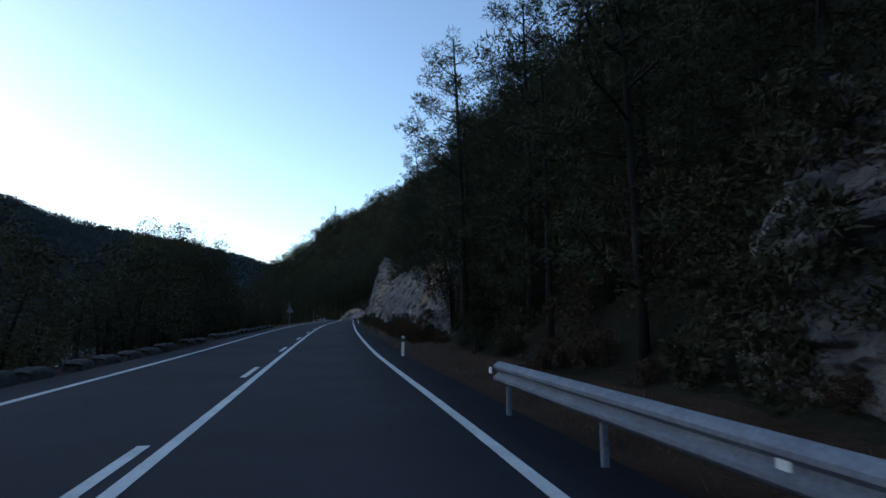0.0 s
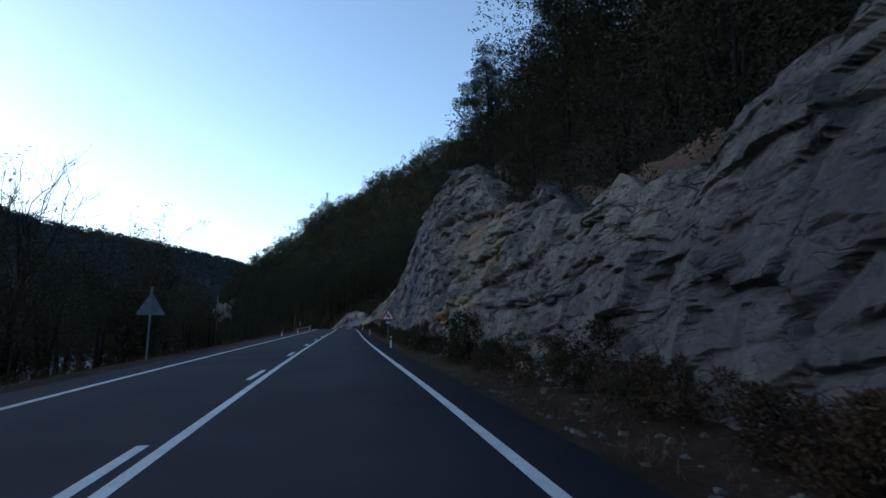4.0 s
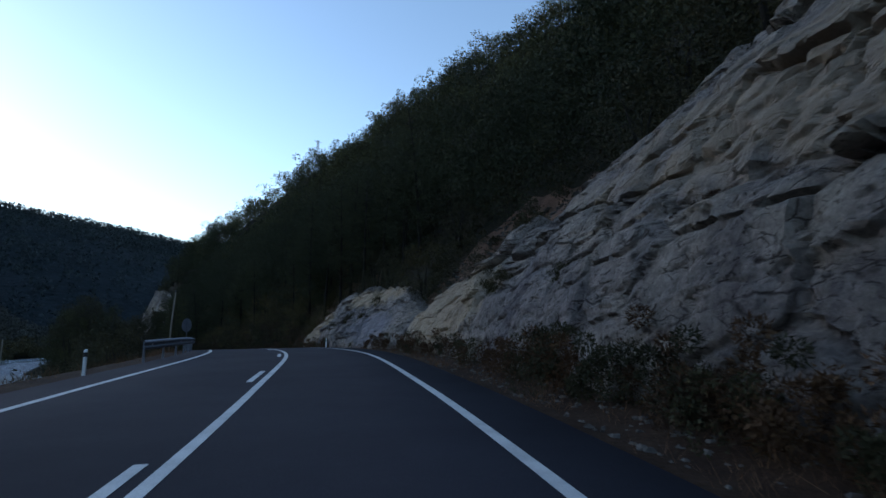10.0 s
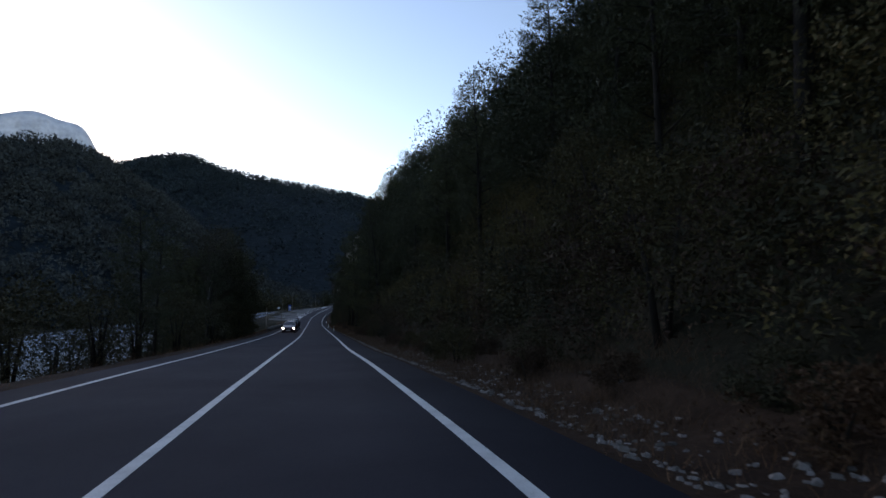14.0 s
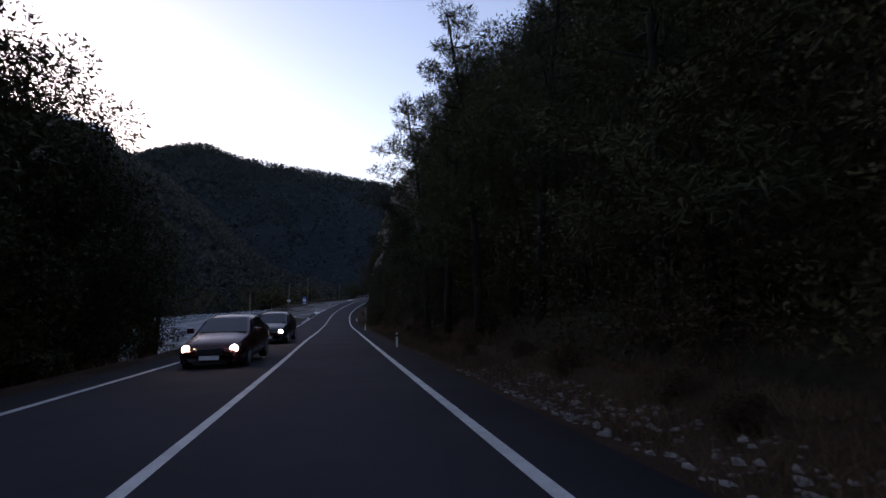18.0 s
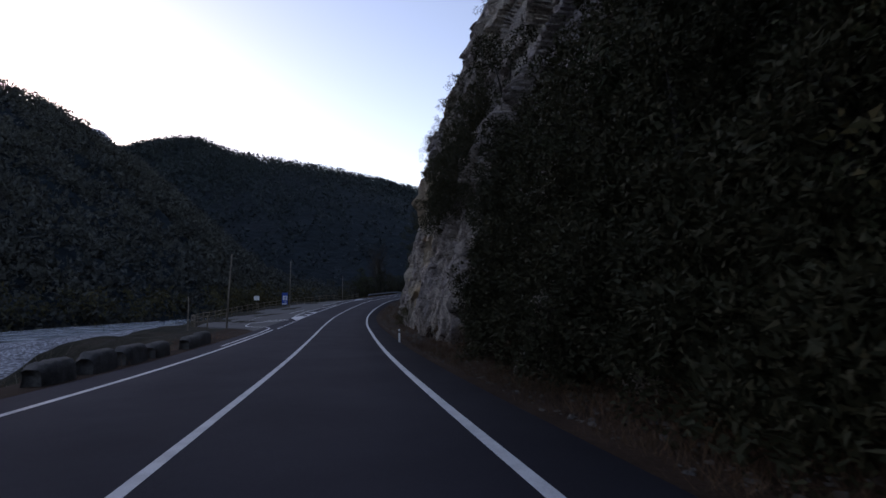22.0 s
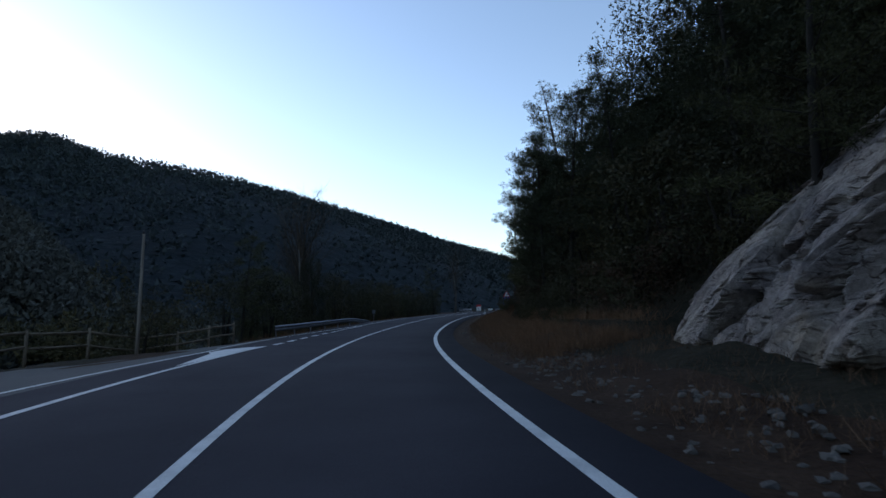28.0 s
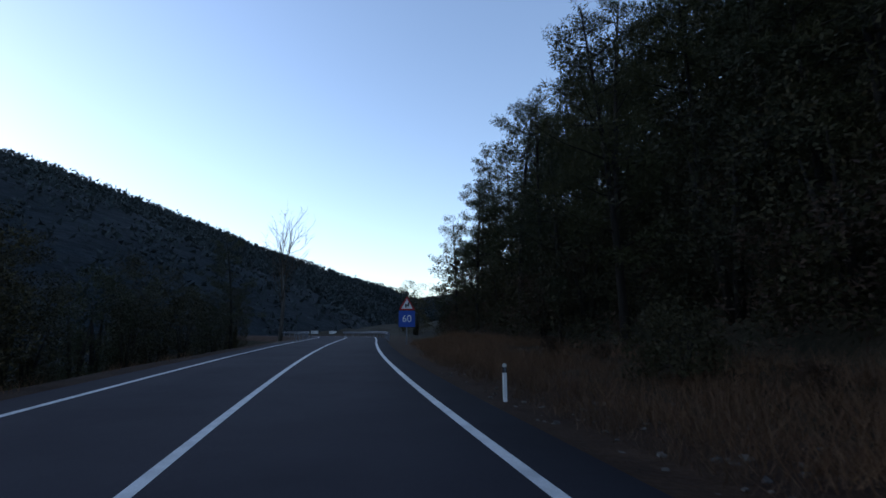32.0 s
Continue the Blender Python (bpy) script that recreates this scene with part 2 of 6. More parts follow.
M_REED = foliage("pale_reeds", [(0.0, (0.16, 0.14, 0.10)), (1.0, (0.34, 0.31, 0.25))])
M_STEEL = surface("galvanised_steel", [(0.3, (0.12, 0.128, 0.15)), (0.7, (0.20, 0.21, 0.235))], 3, 0.65, 0.25, fine=25, fine_amount=0.5, metal=0.15)
M_WHITE = plain("white_plastic", (0.78, 0.78, 0.76), 0.45, wear=0.12)
M_BLACK = plain("black_plastic", (0.02, 0.02, 0.022), 0.5)
M_RED = plain("red_sheeting", (0.50, 0.015, 0.02), 0.4, wear=0.15)
M_BLUE = plain("blue_sheeting", (0.015, 0.09, 0.42), 0.4, wear=0.15)
M_WOOD = surface("weathered_wood", [(0.3, (0.10, 0.075, 0.055)), (0.7, (0.21, 0.165, 0.12))], 4, 0.9, 0.15, stretch=(1, 1, 0.3), bump_scale=20, bump_d=0.01)
M_POLE = surface("pole_wood", [(0.3, (0.12, 0.095, 0.075)), (0.7, (0.26, 0.215, 0.17))], 3, 0.9, 0.15, stretch=(1, 1, 0.15))

M_PALE_WATER, _nt, _b = nodes_of("river_water", 0.08, 0.5)
_b.inputs["IOR"].default_value = 1.33
# near-white blotches in the base colour brighten the water beyond its own reflection
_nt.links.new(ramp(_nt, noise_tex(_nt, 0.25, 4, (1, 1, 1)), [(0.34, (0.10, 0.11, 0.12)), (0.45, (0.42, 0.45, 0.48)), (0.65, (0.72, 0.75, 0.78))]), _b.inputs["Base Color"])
bump(_nt, _b, noise_tex(_nt, 1.6, 4), 0.3, 0.12)

M_COBBLE, _nt, _b = nodes_of("river_cobbles", 0.9, 0.2)
_vor = _nt.nodes.new("ShaderNodeTexVoronoi")
_vor.inputs["Scale"].default_value = 2.6
_nt.links.new(_nt.nodes.new("ShaderNodeNewGeometry").outputs["Position"], _vor.inputs["Vector"])
# cobbles darken towards their rims, so the dark gaps are drawn in the colour
_nt.links.new(mix(_nt, 1.0, ramp(_nt, _vor.outputs["Distance"], [(0.25, (0.5, 0.51, 0.54)), (0.6, (0.13, 0.13, 0.14))]), ramp(_nt, noise_tex(_nt, 0.3, 4), [(0.35, (0.6, 0.6, 0.62)), (0.6, (1.0, 1.0, 1.0))]), "MULTIPLY"), _b.inputs["Base Color"])
bump(_nt, _b, _vor.outputs["Distance"], 1.0, -0.25)

ROAD = [
    (-1.3, -49.6, -1.07),
    (-1.4, -35.6, -0.77),
    (-1.5, -21.6, -0.47),
    (-1.6, -7.6, -0.17),
    (-1.7, 6.4, 0.13),
    (-1.9, 20.4, 0.43),
    (-1.9, 34.4, 0.86),
    (-1.8, 48.4, 1.29),
    (-1.5, 62.4, 1.70),
    (-1.2, 76.4, 2.01),
    (-0.8, 90.4, 2.32),
    (-0.3, 104.4, 2.66),
    (0.3, 118.4, 3.02),
    (0.8, 132.4, 3.37),
    (1.1, 146.4, 3.73),
    (0.6, 160.3, 3.86),
    (-2.2, 174.1, 3.63),
    (-6.9, 187.2, 3.05),
    (-12.3, 200.2, 2.23),
    (-17.8, 213.0, 1.28),
    (-23.2, 225.9, 0.41),
    (-28.7, 238.8, -0.42),
    (-34.3, 251.7, -1.20),
    (-39.9, 264.5, -1.91),
    (-45.4, 277.3, -2.65),
    (-51.0, 290.2, -3.37),
    (-56.5, 303.1, -3.92),
    (-61.9, 316.0, -4.18),
    (-67.2, 329.0, -4.26),
    (-71.9, 342.1, -4.07),
    (-75.7, 355.6, -3.60),
    (-78.6, 369.3, -2.96),
    (-80.1, 383.2, -2.49),
    (-80.1, 397.2, -1.91),
    (-79.0, 411.2, -1.24),
    (-77.6, 425.1, -0.75),
    (-75.8, 439.0, -0.25),
    (-73.6, 452.8, 0.25),
    (-71.2, 466.6, 0.70),
    (-69.3, 480.5, 1.10),
    (-69.9, 494.5, 1.40),
    (-75.0, 507.5, 1.70),
    (-84.5, 517.8, 2.00),
    (-97.0, 524.0, 2.30),
]

# crests of the hills, in metres
# far ridge's unseen west end is raised to keep the sun off the slopes
FAR_RIDGE = [(-1150, 560, 307), (-959, 663, 272), (-760, 720, 212), (-596, 787, 162), (-531, 795, 169), (-466, 811, 181), (-392, 803, 155), (-300, 821, 136), (-262, 930, 140), (-194, 1060, 138), (-112, 1100, 117), (-59, 1140, 102), (65, 1200, 82)]
WEST_HILL = [(-306, 340, 46), (-306, 395, 72), (-305, 424, 84), (-307, 463, 95), (-309, 496, 97), (-303, 520, 87), (-290, 548, 73), (-268, 574, 46), (-245, 598, 14), (-225, 630, -10)]
PALE_PEAK = [(-2127.0, 1700.0, 581.0), (-2052.0, 1801.0, 652.0), (-1963.0, 1908.0, 710.0), (-1899.0, 1979.0, 693.0), (-1843.0, 2036.0, 674.0), (-1804.0, 2075.0, 585.0)]
NORTH_RIDGE = [(-120, 1150, 20), (60, 1180, 60), (250, 1200, 90), (450, 1200, 140), (650, 1150, 180)]

# ---- the road's line: s metres along it, u metres to the right of its centre ----
def dense_line(pts, per=14):
    p = np.array(pts, float)
    out = []
    for i in range(1, len(p) - 2):
        a, b, c, d = p[i - 1], p[i], p[i + 1], p[i + 2]
        for k in range(per):
            t = k / per
            out.append(0.5 * ((2 * b) + (c - a) * t + (2 * a - 5 * b + 4 * c - d) * t ** 2 + (3 * b - a - 3 * c + d) * t ** 3))
    return np.array(out)


LINE = dense_line(ROAD) - (0, 0, 0.045)
L_S = np.concatenate([[0], np.cumsum(np.hypot(*np.diff(LINE[:, :2], axis=0).T))])
L_S -= L_S[np.argmin(np.abs(LINE[:, 1] - 6.4))] - 2.0
TAN = np.gradient(LINE[:, :2], L_S, axis=0)
TAN /= np.linalg.norm(TAN, axis=1)[:, None]
NEAR_N = np.stack([TAN[:, 1], -TAN[:, 0]], -1)
_w = np.hanning(121)
FAR_N = np.stack([np.convolve(np.pad(NEAR_N[:, k], 60, "edge"), _w / _w.sum(), "valid") for k in range(2)], -1)
FAR_N /= np.linalg.norm(FAR_N, axis=1)[:, None]
S_MIN, S_MAX = L_S[0], L_S[-1]


def spot(s, u, h=0.0):
    """World place(s) at s along the road, u to its right, h above the road's surface."""
    s, u, h = np.broadcast_arrays(np.asarray(s, float), np.asarray(u, float), np.asarray(h, float))
    base = np.stack([np.interp(s, L_S, LINE[:, k]) for k in range(3)], -1)
    n1 = np.stack([np.interp(s, L_S, NEAR_N[:, k]) for k in range(2)], -1)
    n2 = np.stack([np.interp(s, L_S, FAR_N[:, k]) for k in range(2)], -1)
    near = np.clip(u, -12, 12)
    xy = base[..., :2] + n1 * near[..., None] + n2 * (u - near)[..., None]
    return np.concatenate([xy, (base[..., 2] + h)[..., None]], -1)


def heading(s):
    """Degrees by which the road heads left of north at s."""
    t = [np.interp(s, L_S, TAN[:, k]) for k in range(2)]
    return math.degrees(math.atan2(-t[0], t[1]))


def stand(s, u, h=0.0, turn=0.0, size=1.0, tilt=0.0):
    """The pose of a thing that stands at (s, u): its y points along the road, plus turn degrees."""
    p = spot(s, u, h)
    return pose(*p, tilt, 0, heading(s) + turn) @ Matrix.Diagonal((size, size, size, 1))


def table(rows, s):
    r = np.array(rows, float)
    return [np.interp(s, r[:, 0], r[:, k]) for k in range(1, r.shape[1])]


# ---- mesh tools ----
def mesh_of(name, verts, faces, mats, smooth=False, mat_index=None):
    me = bpy.data.meshes.new(name)
    verts = np.asarray(verts, np.float32).reshape(-1, 3)
    if isinstance(faces, np.ndarray):
        k = faces.shape[1]
        me.vertices.add(len(verts))
        me.vertices.foreach_set("co", verts.ravel())
        me.loops.add(faces.size)
        me.loops.foreach_set("vertex_index", faces.ravel().astype(np.int32))
        me.polygons.add(len(faces))
        me.polygons.foreach_set("loop_start", np.arange(0, faces.size, k, dtype=np.int32))
        me.update(calc_edges=True)
    else:
        me.from_pydata([tuple(v) for v in verts], [], faces)
    for m in mats if isinstance(mats, (list, tuple)) else [mats]:
        me.materials.append(m)
    if mat_index is not None:
        me.polygons.foreach_set("material_index", np.asarray(mat_index, np.int32))
    me.polygons.foreach_set("use_smooth", np.full(len(me.polygons), smooth))
    return me


def grid_faces(n, m):
    i, j = np.meshgrid(np.arange(n - 1), np.arange(m - 1), indexing="ij")
    a = (i * m + j).ravel()
    return np.stack([a, a + m, a + m + 1, a + 1], -1)


def sheet(name, V, mats, smooth=True, mat_index=None):
    n, m = V.shape[:2]
    return mesh_of(name, V.reshape(-1, 3), grid_faces(n, m), mats, smooth, mat_index)


def part(name, me, parent=None, label="", m=None):
    ob = new(name, me)
    if parent is not None:
        ob.parent = parent
    if m is not None:
        ob.matrix_basis = m
    if label:
        ob["label"] = label
    return ob


class Build:
    """Collects simple solids into one mesh."""

    def __init__(self):
        self.v, self.f = [], []

    def add(self, verts, faces):
        o = len(self.v)
        self.v += [tuple(p) for p in verts]
        self.f += [tuple(o + i for i in f) for f in faces]
        return self

    def box(self, x0, y0, z0, x1, y1, z1, bevel=0.0):
        b = min(bevel, 0.49 * min(x1 - x0, y1 - y0))
        if b <= 0:
            ring = [(x0, y0), (x1, y0), (x1, y1), (x0, y1)]
        else:
            ring = [(x0 + b, y0), (x1 - b, y0), (x1, y0 + b), (x1, y1 - b), (x1 - b, y1), (x0 + b, y1), (x0, y1 - b), (x0, y0 + b)]
        return self.prism(ring, z0, z1)

    def prism(self, ring, z0, z1):
        n = len(ring)
        v = [(x, y, z0) for x, y in ring] + [(x, y, z1) for x, y in ring]
        f = [tuple(range(n - 1, -1, -1)), tuple(range(n, 2 * n))] + [(i, (i + 1) % n, n + (i + 1) % n, n + i) for i in range(n)]
        return self.add(v, f)

    def plate(self, ring, y0, y1):
        """A plate whose outline lies in x and z, from y0 (front) to y1."""
        n = len(ring)
        v = [(x, y0, z) for x, z in ring] + [(x, y1, z) for x, z in ring]
        f = [tuple(range(n)), tuple(range(2 * n - 1, n - 1, -1))] + [(i, n + i, n + (i + 1) % n, (i + 1) % n) for i in range(n)]
        return self.add(v, f)

    def tube(self, pts, radii, sides=8):
        pts = [Vector(p) for p in pts]
        rings = []
        for i, p in enumerate(pts):
            d = (pts[min(i + 1, len(pts) - 1)] - pts[max(i - 1, 0)]).normalized()
            a = d.orthogonal().normalized()
            b = d.cross(a)
            rings += [p + (a * math.cos(6.2832 * k / sides) + b * math.sin(6.2832 * k / sides)) * radii[i] for k in range(sides)]
        f = []
        for i in range(len(pts) - 1):
            for k in range(sides):
                f.append((i * sides + k, i * sides + (k + 1) % sides, (i + 1) * sides + (k + 1) % sides, (i + 1) * sides + k))
        f.append(tuple(range(sides - 1, -1, -1)))
        f.append(tuple((len(pts) - 1) * sides + k for k in range(sides)))
        return self.add(rings, f)

    def mesh(self, name, mats, smooth=False):
        return mesh_of(name, self.v, self.f, mats, smooth)


def leaf_cloud(rng, centres, radii, count, length, width, droop=0.0, flat=0.7):
    """Small pointed leaves, count for each centre, spread through balls about the centres and pointing outward."""
    c = np.repeat(np.asarray(centres, float), count, 0)
    r = np.repeat(np.asarray(radii, float), count)
    d = rng.normal(size=(len(c), 3))
    d[:, 2] *= flat
    d /= np.linalg.norm(d, axis=1)[:, None]
    p = c + d * (r * rng.uniform(0.35, 1.0, len(c)) ** 0.6)[:, None] * np.array([1, 1, flat])
    g = d + rng.normal(size=d.shape) * 0.7
    g[:, 2] += 0.25 - droop
    g /= np.linalg.norm(g, axis=1)[:, None]
    side = np.cross(g, rng.normal(size=g.shape))
    side /= np.linalg.norm(side, axis=1)[:, None]
    ln = (length * rng.uniform(0.6, 1.4, len(c)))[:, None]
    wd = (width * rng.uniform(0.6, 1.4, len(c)))[:, None]
    v = np.stack([p - side * wd / 2, p + side * wd / 2, p + g * ln], 1)
    return v.reshape(-1, 3)


def leaves_mesh(name, v, mat):
    return mesh_of(name, v, np.arange(len(v)).reshape(-1, 3), mat)

# ---- the land ----
rng = np.random.default_rng(5)


def wob(s, k, seed=0.0):
    """Smooth wandering number along s, about -1 to 1, of wavelength k."""
    return np.sin(s / k * 6.283 + seed) * 0.5 + np.sin(s / k * 2.7 * 6.283 + seed * 2.3) * 0.3 + np.sin(s / k * 6.1 * 6.283 + seed * 5.1) * 0.2


# right side: s, toe u, height of the rock face, its lean (u gained up to its top), slope above it
RIGHT = [
    (-60, 7.5, 0.2, 0.5, 0.95), (-10, 7.6, 0.2, 0.5, 1.0), (-6, 7.9, 5.0, 2.0, 1.0), (2, 7.9, 4.6, 2.0, 1.0), (4.5, 7.6, 0.3, 0.5, 1.0),
    (22, 7.2, 0.3, 0.5, 0.95), (25, 6.8, 4.2, 1.3, 0.95), (45, 6.7, 4.5, 1.2, 0.95), (60, 6.7, 4.4, 1.4, 0.95), (70, 6.6, 5.5, 1.6, 1.1),
    (77, 6.3, 9.5, 2.2, 1.0), (92, 6.3, 10.0, 2.6, 0.9), (104, 6.4, 9.0, 3.4, 0.9), (120, 6.4, 8.5, 4.6, 0.9), (138, 6.6, 8.8, 5.2, 0.9),
    (148, 6.4, 5.6, 3.6, 0.9), (151, 6.2, 4.0, 2.4, 0.9), (154, 6.2, 3.1, 2.0, 0.9), (157.5, 6.2, 2.4, 1.6, 0.9), (159.3, 6.7, 0.7, 1.2, 0.9), (161, 6.3, 2.2, 1.6, 0.9), (163.5, 6.1, 3.2, 1.8, 0.9), (168, 6.1, 3.6, 1.8, 0.9), (172, 6.1, 4.0, 2.1, 0.9), (176.5, 6.2, 3.7, 2.4, 0.9), (178.5, 6.3, 3.0, 2.2, 0.9), (180.2, 6.4, 1.6, 1.6, 0.9), (182, 6.6, 0.4, 1.0, 0.95),
    (250, 6.6, 0.4, 1.0, 1.15), (296, 6.6, 0.4, 1.0, 1.15), (304, 6.9, 12.0, 4.0, 1.0), (313, 6.8, 20.0, 4.5, 1.0), (335, 6.9, 22.0, 5.0, 1.0),
    (345, 7.4, 21.0, 7.0, 1.0), (358, 7.9, 19.0, 8.0, 1.0), (366, 8.1, 16.0, 7.5, 1.0), (377, 9.0, 9.0, 6.0, 1.0), (385, 8.8, 1.0, 2.0, 0.95), (420, 8.5, 0.5, 1.0, 0.95), (468, 8.5, 0.5, 1.0, 0.9), (484, 9.0, 0.4, 1.0, 0.35), (498, 10.0, 0.3, 1.0, 0.10), (620, 10.0, 0.3, 1.0, 0.08),
]


def hillside(s, u):
    """Height above the road of the right-hand slope."""
    toe, hc, lean, slope = table(RIGHT, s)
    top = toe + lean
    foot = np.interp(u, [3, 4.3, 5.2, 6.0], [-0.03, -0.05, -0.16, -0.05])
    ditch = foot + np.clip(np.minimum(u, toe) - 6.0, 0, None) * 0.18
    back = top + np.where(hc > 1.5, 1.3, 0.0)
    up = hc + np.clip(u - back, 0, None) * slope
    low = np.where(hc > 1.5, 0.0, np.clip(hc, 0, 1.0) * 0.4)
    h = np.where(u < toe, ditch, np.where(u < back, ditch + low, up))
    cap = 74 + 10 * wob(s, 210, 1.0)
    far = np.clip((h - cap) / 40, 0, None)
    h = np.where(h > cap, cap + 40 * np.tanh(far) * 0.35, h)
    return h


def left_side(s, u):
    """Height above the road of the land to the left; u is negative."""
    a = -u
    lot = np.clip(np.minimum((s - 324) / 8, (392 - s) / 8), 0, 1)
    edge = 5.2 + lot * 9.3
    z_road = np.interp(s, L_S, LINE[:, 2])
    low = -10.5 - z_road
    t = np.clip((a - edge) / 15.0, 0, 1)
    h = -0.06 + (low + 0.06) * (t * t * (3 - 2 * t))
    back = np.clip((a - 66) / 40, 0, 1)
    return h + back * 3.0 - lot * 0.05 * np.clip(a - 4.3, 0, 9)


S_GRID = np.concatenate([np.arange(S_MIN + 1, -12, 3.0), np.arange(-12, 440, 1.0), np.arange(440, S_MAX - 1, 3.0)])
U_R = np.concatenate([np.arange(4.2, 12, 0.4), np.arange(12, 30, 1.5), np.arange(30, 190, 6.0)])
SS, UU = np.meshgrid(S_GRID, U_R, indexing="ij")
HH = hillside(SS, UU) + np.clip((UU - 5.5) / 6, 0, 1) * (0.35 * wob(SS + UU * 1.3, 9) + 0.3 * wob(UU - SS * 0.7, 6.3, 2))
hill = part("hillside", sheet("hillside", spot(SS, UU, HH), [M_SLOPE, M_SOIL, M_RED_SOIL]))
tagged(hill, "steep wooded hillside of dark soil above the road", "hillside", kind="structure")
mi = np.zeros((len(S_GRID) - 1, len(U_R) - 1), int)
mi[:, U_R[:-1] < 6.8] = 1
red = ((S_GRID[:-1, None] > 150) & (S_GRID[:-1, None] < 162.5) & (U_R[None, :-1] > 7.0) & (U_R[None, :-1] < 17)) | ((S_GRID[:-1, None] > 176) & (S_GRID[:-1, None] < 189) & (U_R[None, :-1] > 6.6) & (U_R[None, :-1] < 14)) | ((S_GRID[:-1, None] > 36) & (S_GRID[:-1, None] < 78) & (U_R[None, :-1] > 7.6) & (U_R[None, :-1] < 10.5))
mi[red] = 2
hill.data.polygons.foreach_set("material_index", mi.ravel().astype(np.int32))

U_L = -np.concatenate([np.arange(4.0, 22, 0.6), np.arange(22, 112, 3.0)])
SL, UL = np.meshgrid(S_GRID, U_L, indexing="ij")
HL = left_side(SL, UL) + np.clip((-UL - 5.5) / 8, 0, 1) * (0.25 * wob(SL + UL, 11, 3) + 0.2 * wob(UL - SL * 0.6, 7, 1))
bank = part("river_bank", sheet("river_bank", spot(SL, UL, HL)[:, ::-1], [M_SLOPE, M_SOIL]))
tagged(bank, "overgrown bank falling from the road to the river", "river bank", kind="structure")
mi = np.zeros((len(S_GRID) - 1, len(U_L) - 1), int)
mi[:, ::-1][:, -U_L[:-1] < 7.0] = 1
bank.data.polygons.foreach_set("material_index", mi.ravel().astype(np.int32))

# valley floor out to the horizon
R_ = np.array([0, 60, 150, 300, 600, 1200, 2500, 4500.0])
A_ = np.linspace(0, 2 * np.pi, 49)
gv = np.stack([np.outer(R_, np.cos(A_)) - 60, np.outer(R_, np.sin(A_)) + 250, np.full((8, 49), -11.5)], -1)
tagged(part("ground", sheet("ground", gv, M_VALLEY)), "dark valley floor", "ground", kind="structure")

# river: a pale cobble bar, the channel beyond it
SR = np.arange(S_MIN + 1, S_MAX - 1, 2.0)


def river_sheet(name, u0, u1, n, z, mat, label, category, rough=0.0):
    sr, ur = np.meshgrid(SR, -np.linspace(u0, u1, n), indexing="ij")
    rv = spot(sr, ur)
    rv[..., 2] = z + rough * (wob(sr + ur, 17, 1.0) + wob(ur - sr * 0.6, 8.0, 2.0))
    tagged(part(name, sheet(name, rv[:, ::-1], mat)), label, category, kind="structure")


river_sheet("water", 40, 72, 12, -8.2, M_PALE_WATER, "pale-tinted rippled river reflecting the sky", "river")
river_sheet("gravel_bar", 13, 46, 18, -7.9, M_COBBLE, "pale bar of river cobbles below the road", "gravel bar", 0.18)

# ---- road ----
road = tagged(new("road"), "two-lane asphalt road with painted lines", "road", kind="structure")
S_RD = np.arange(S_MIN + 1, S_MAX - 1, 1.5)


def ribbon(name, s, us, h, mat, parent, label="", skirt=True):
    """A strip along the road with the given offsets, h above its surface, with turned-down edges."""
    us = np.asarray(us, float)
    V = spot(s[:, None], us[None, :], h)
    if skirt:
        lo, hi = spot(s, us[0], h - 0.25)[:, None], spot(s, us[-1], h - 0.25)[:, None]
        V = np.concatenate([lo, V, hi], 1)
    return part(name, sheet(name, V, mat), parent, label)


ribbon("carriageway", S_RD, [-4.35, -2, 0, 2, 4.35], 0.0, M_ASPHALT, road)


def line_mark(name, s0, s1, u, width=0.15, step=1.5, h=0.006):
    n = max(2, int((s1 - s0) / step) + 1)
    return ribbon(name, np.linspace(s0, s1, n), [u - width / 2, u + width / 2], h, M_PAINT, road, skirt=False)


EDGE = [(-60, 3.38), (30, 3.38), (50, 3.5), (68, 3.54), (95, 3.45), (120, 3.33), (140, 3.27), (165, 3.23), (200, 3.28), (235, 3.31), (270, 3.37), (300, 3.33), (318, 3.32), (338, 3.46), (370, 3.48), (400, 3.54), (440, 3.42), (600, 3.4)]
s_ = np.arange(S_MIN + 2, S_MAX - 2, 1.5)
e_ = np.convolve(np.pad(table(EDGE, s_)[0], 6, "edge"), np.full(13, 1 / 13), "valid")
part("edge_line_right", sheet("edge_line_right", spot(s_[:, None], e_[:, None] + np.array([[-0.075, 0.075]]), 0.006), M_PAINT), road)
line_mark("edge_line_left", S_MIN + 2, 331.5, -3.26)
line_mark("edge_line_left", 345, 391, -3.12)
line_mark("edge_line_left", 410, S_MAX - 2, -3.3)
line_mark("centre_line", S_MIN + 2, S_MAX - 2, 0.03, 0.14)
for k in range(-1, 19):
    line_mark("dash", -0.75 + 9.0 * k, 1.8 + 9.0 * k, -0.24, 0.13, 0.7)


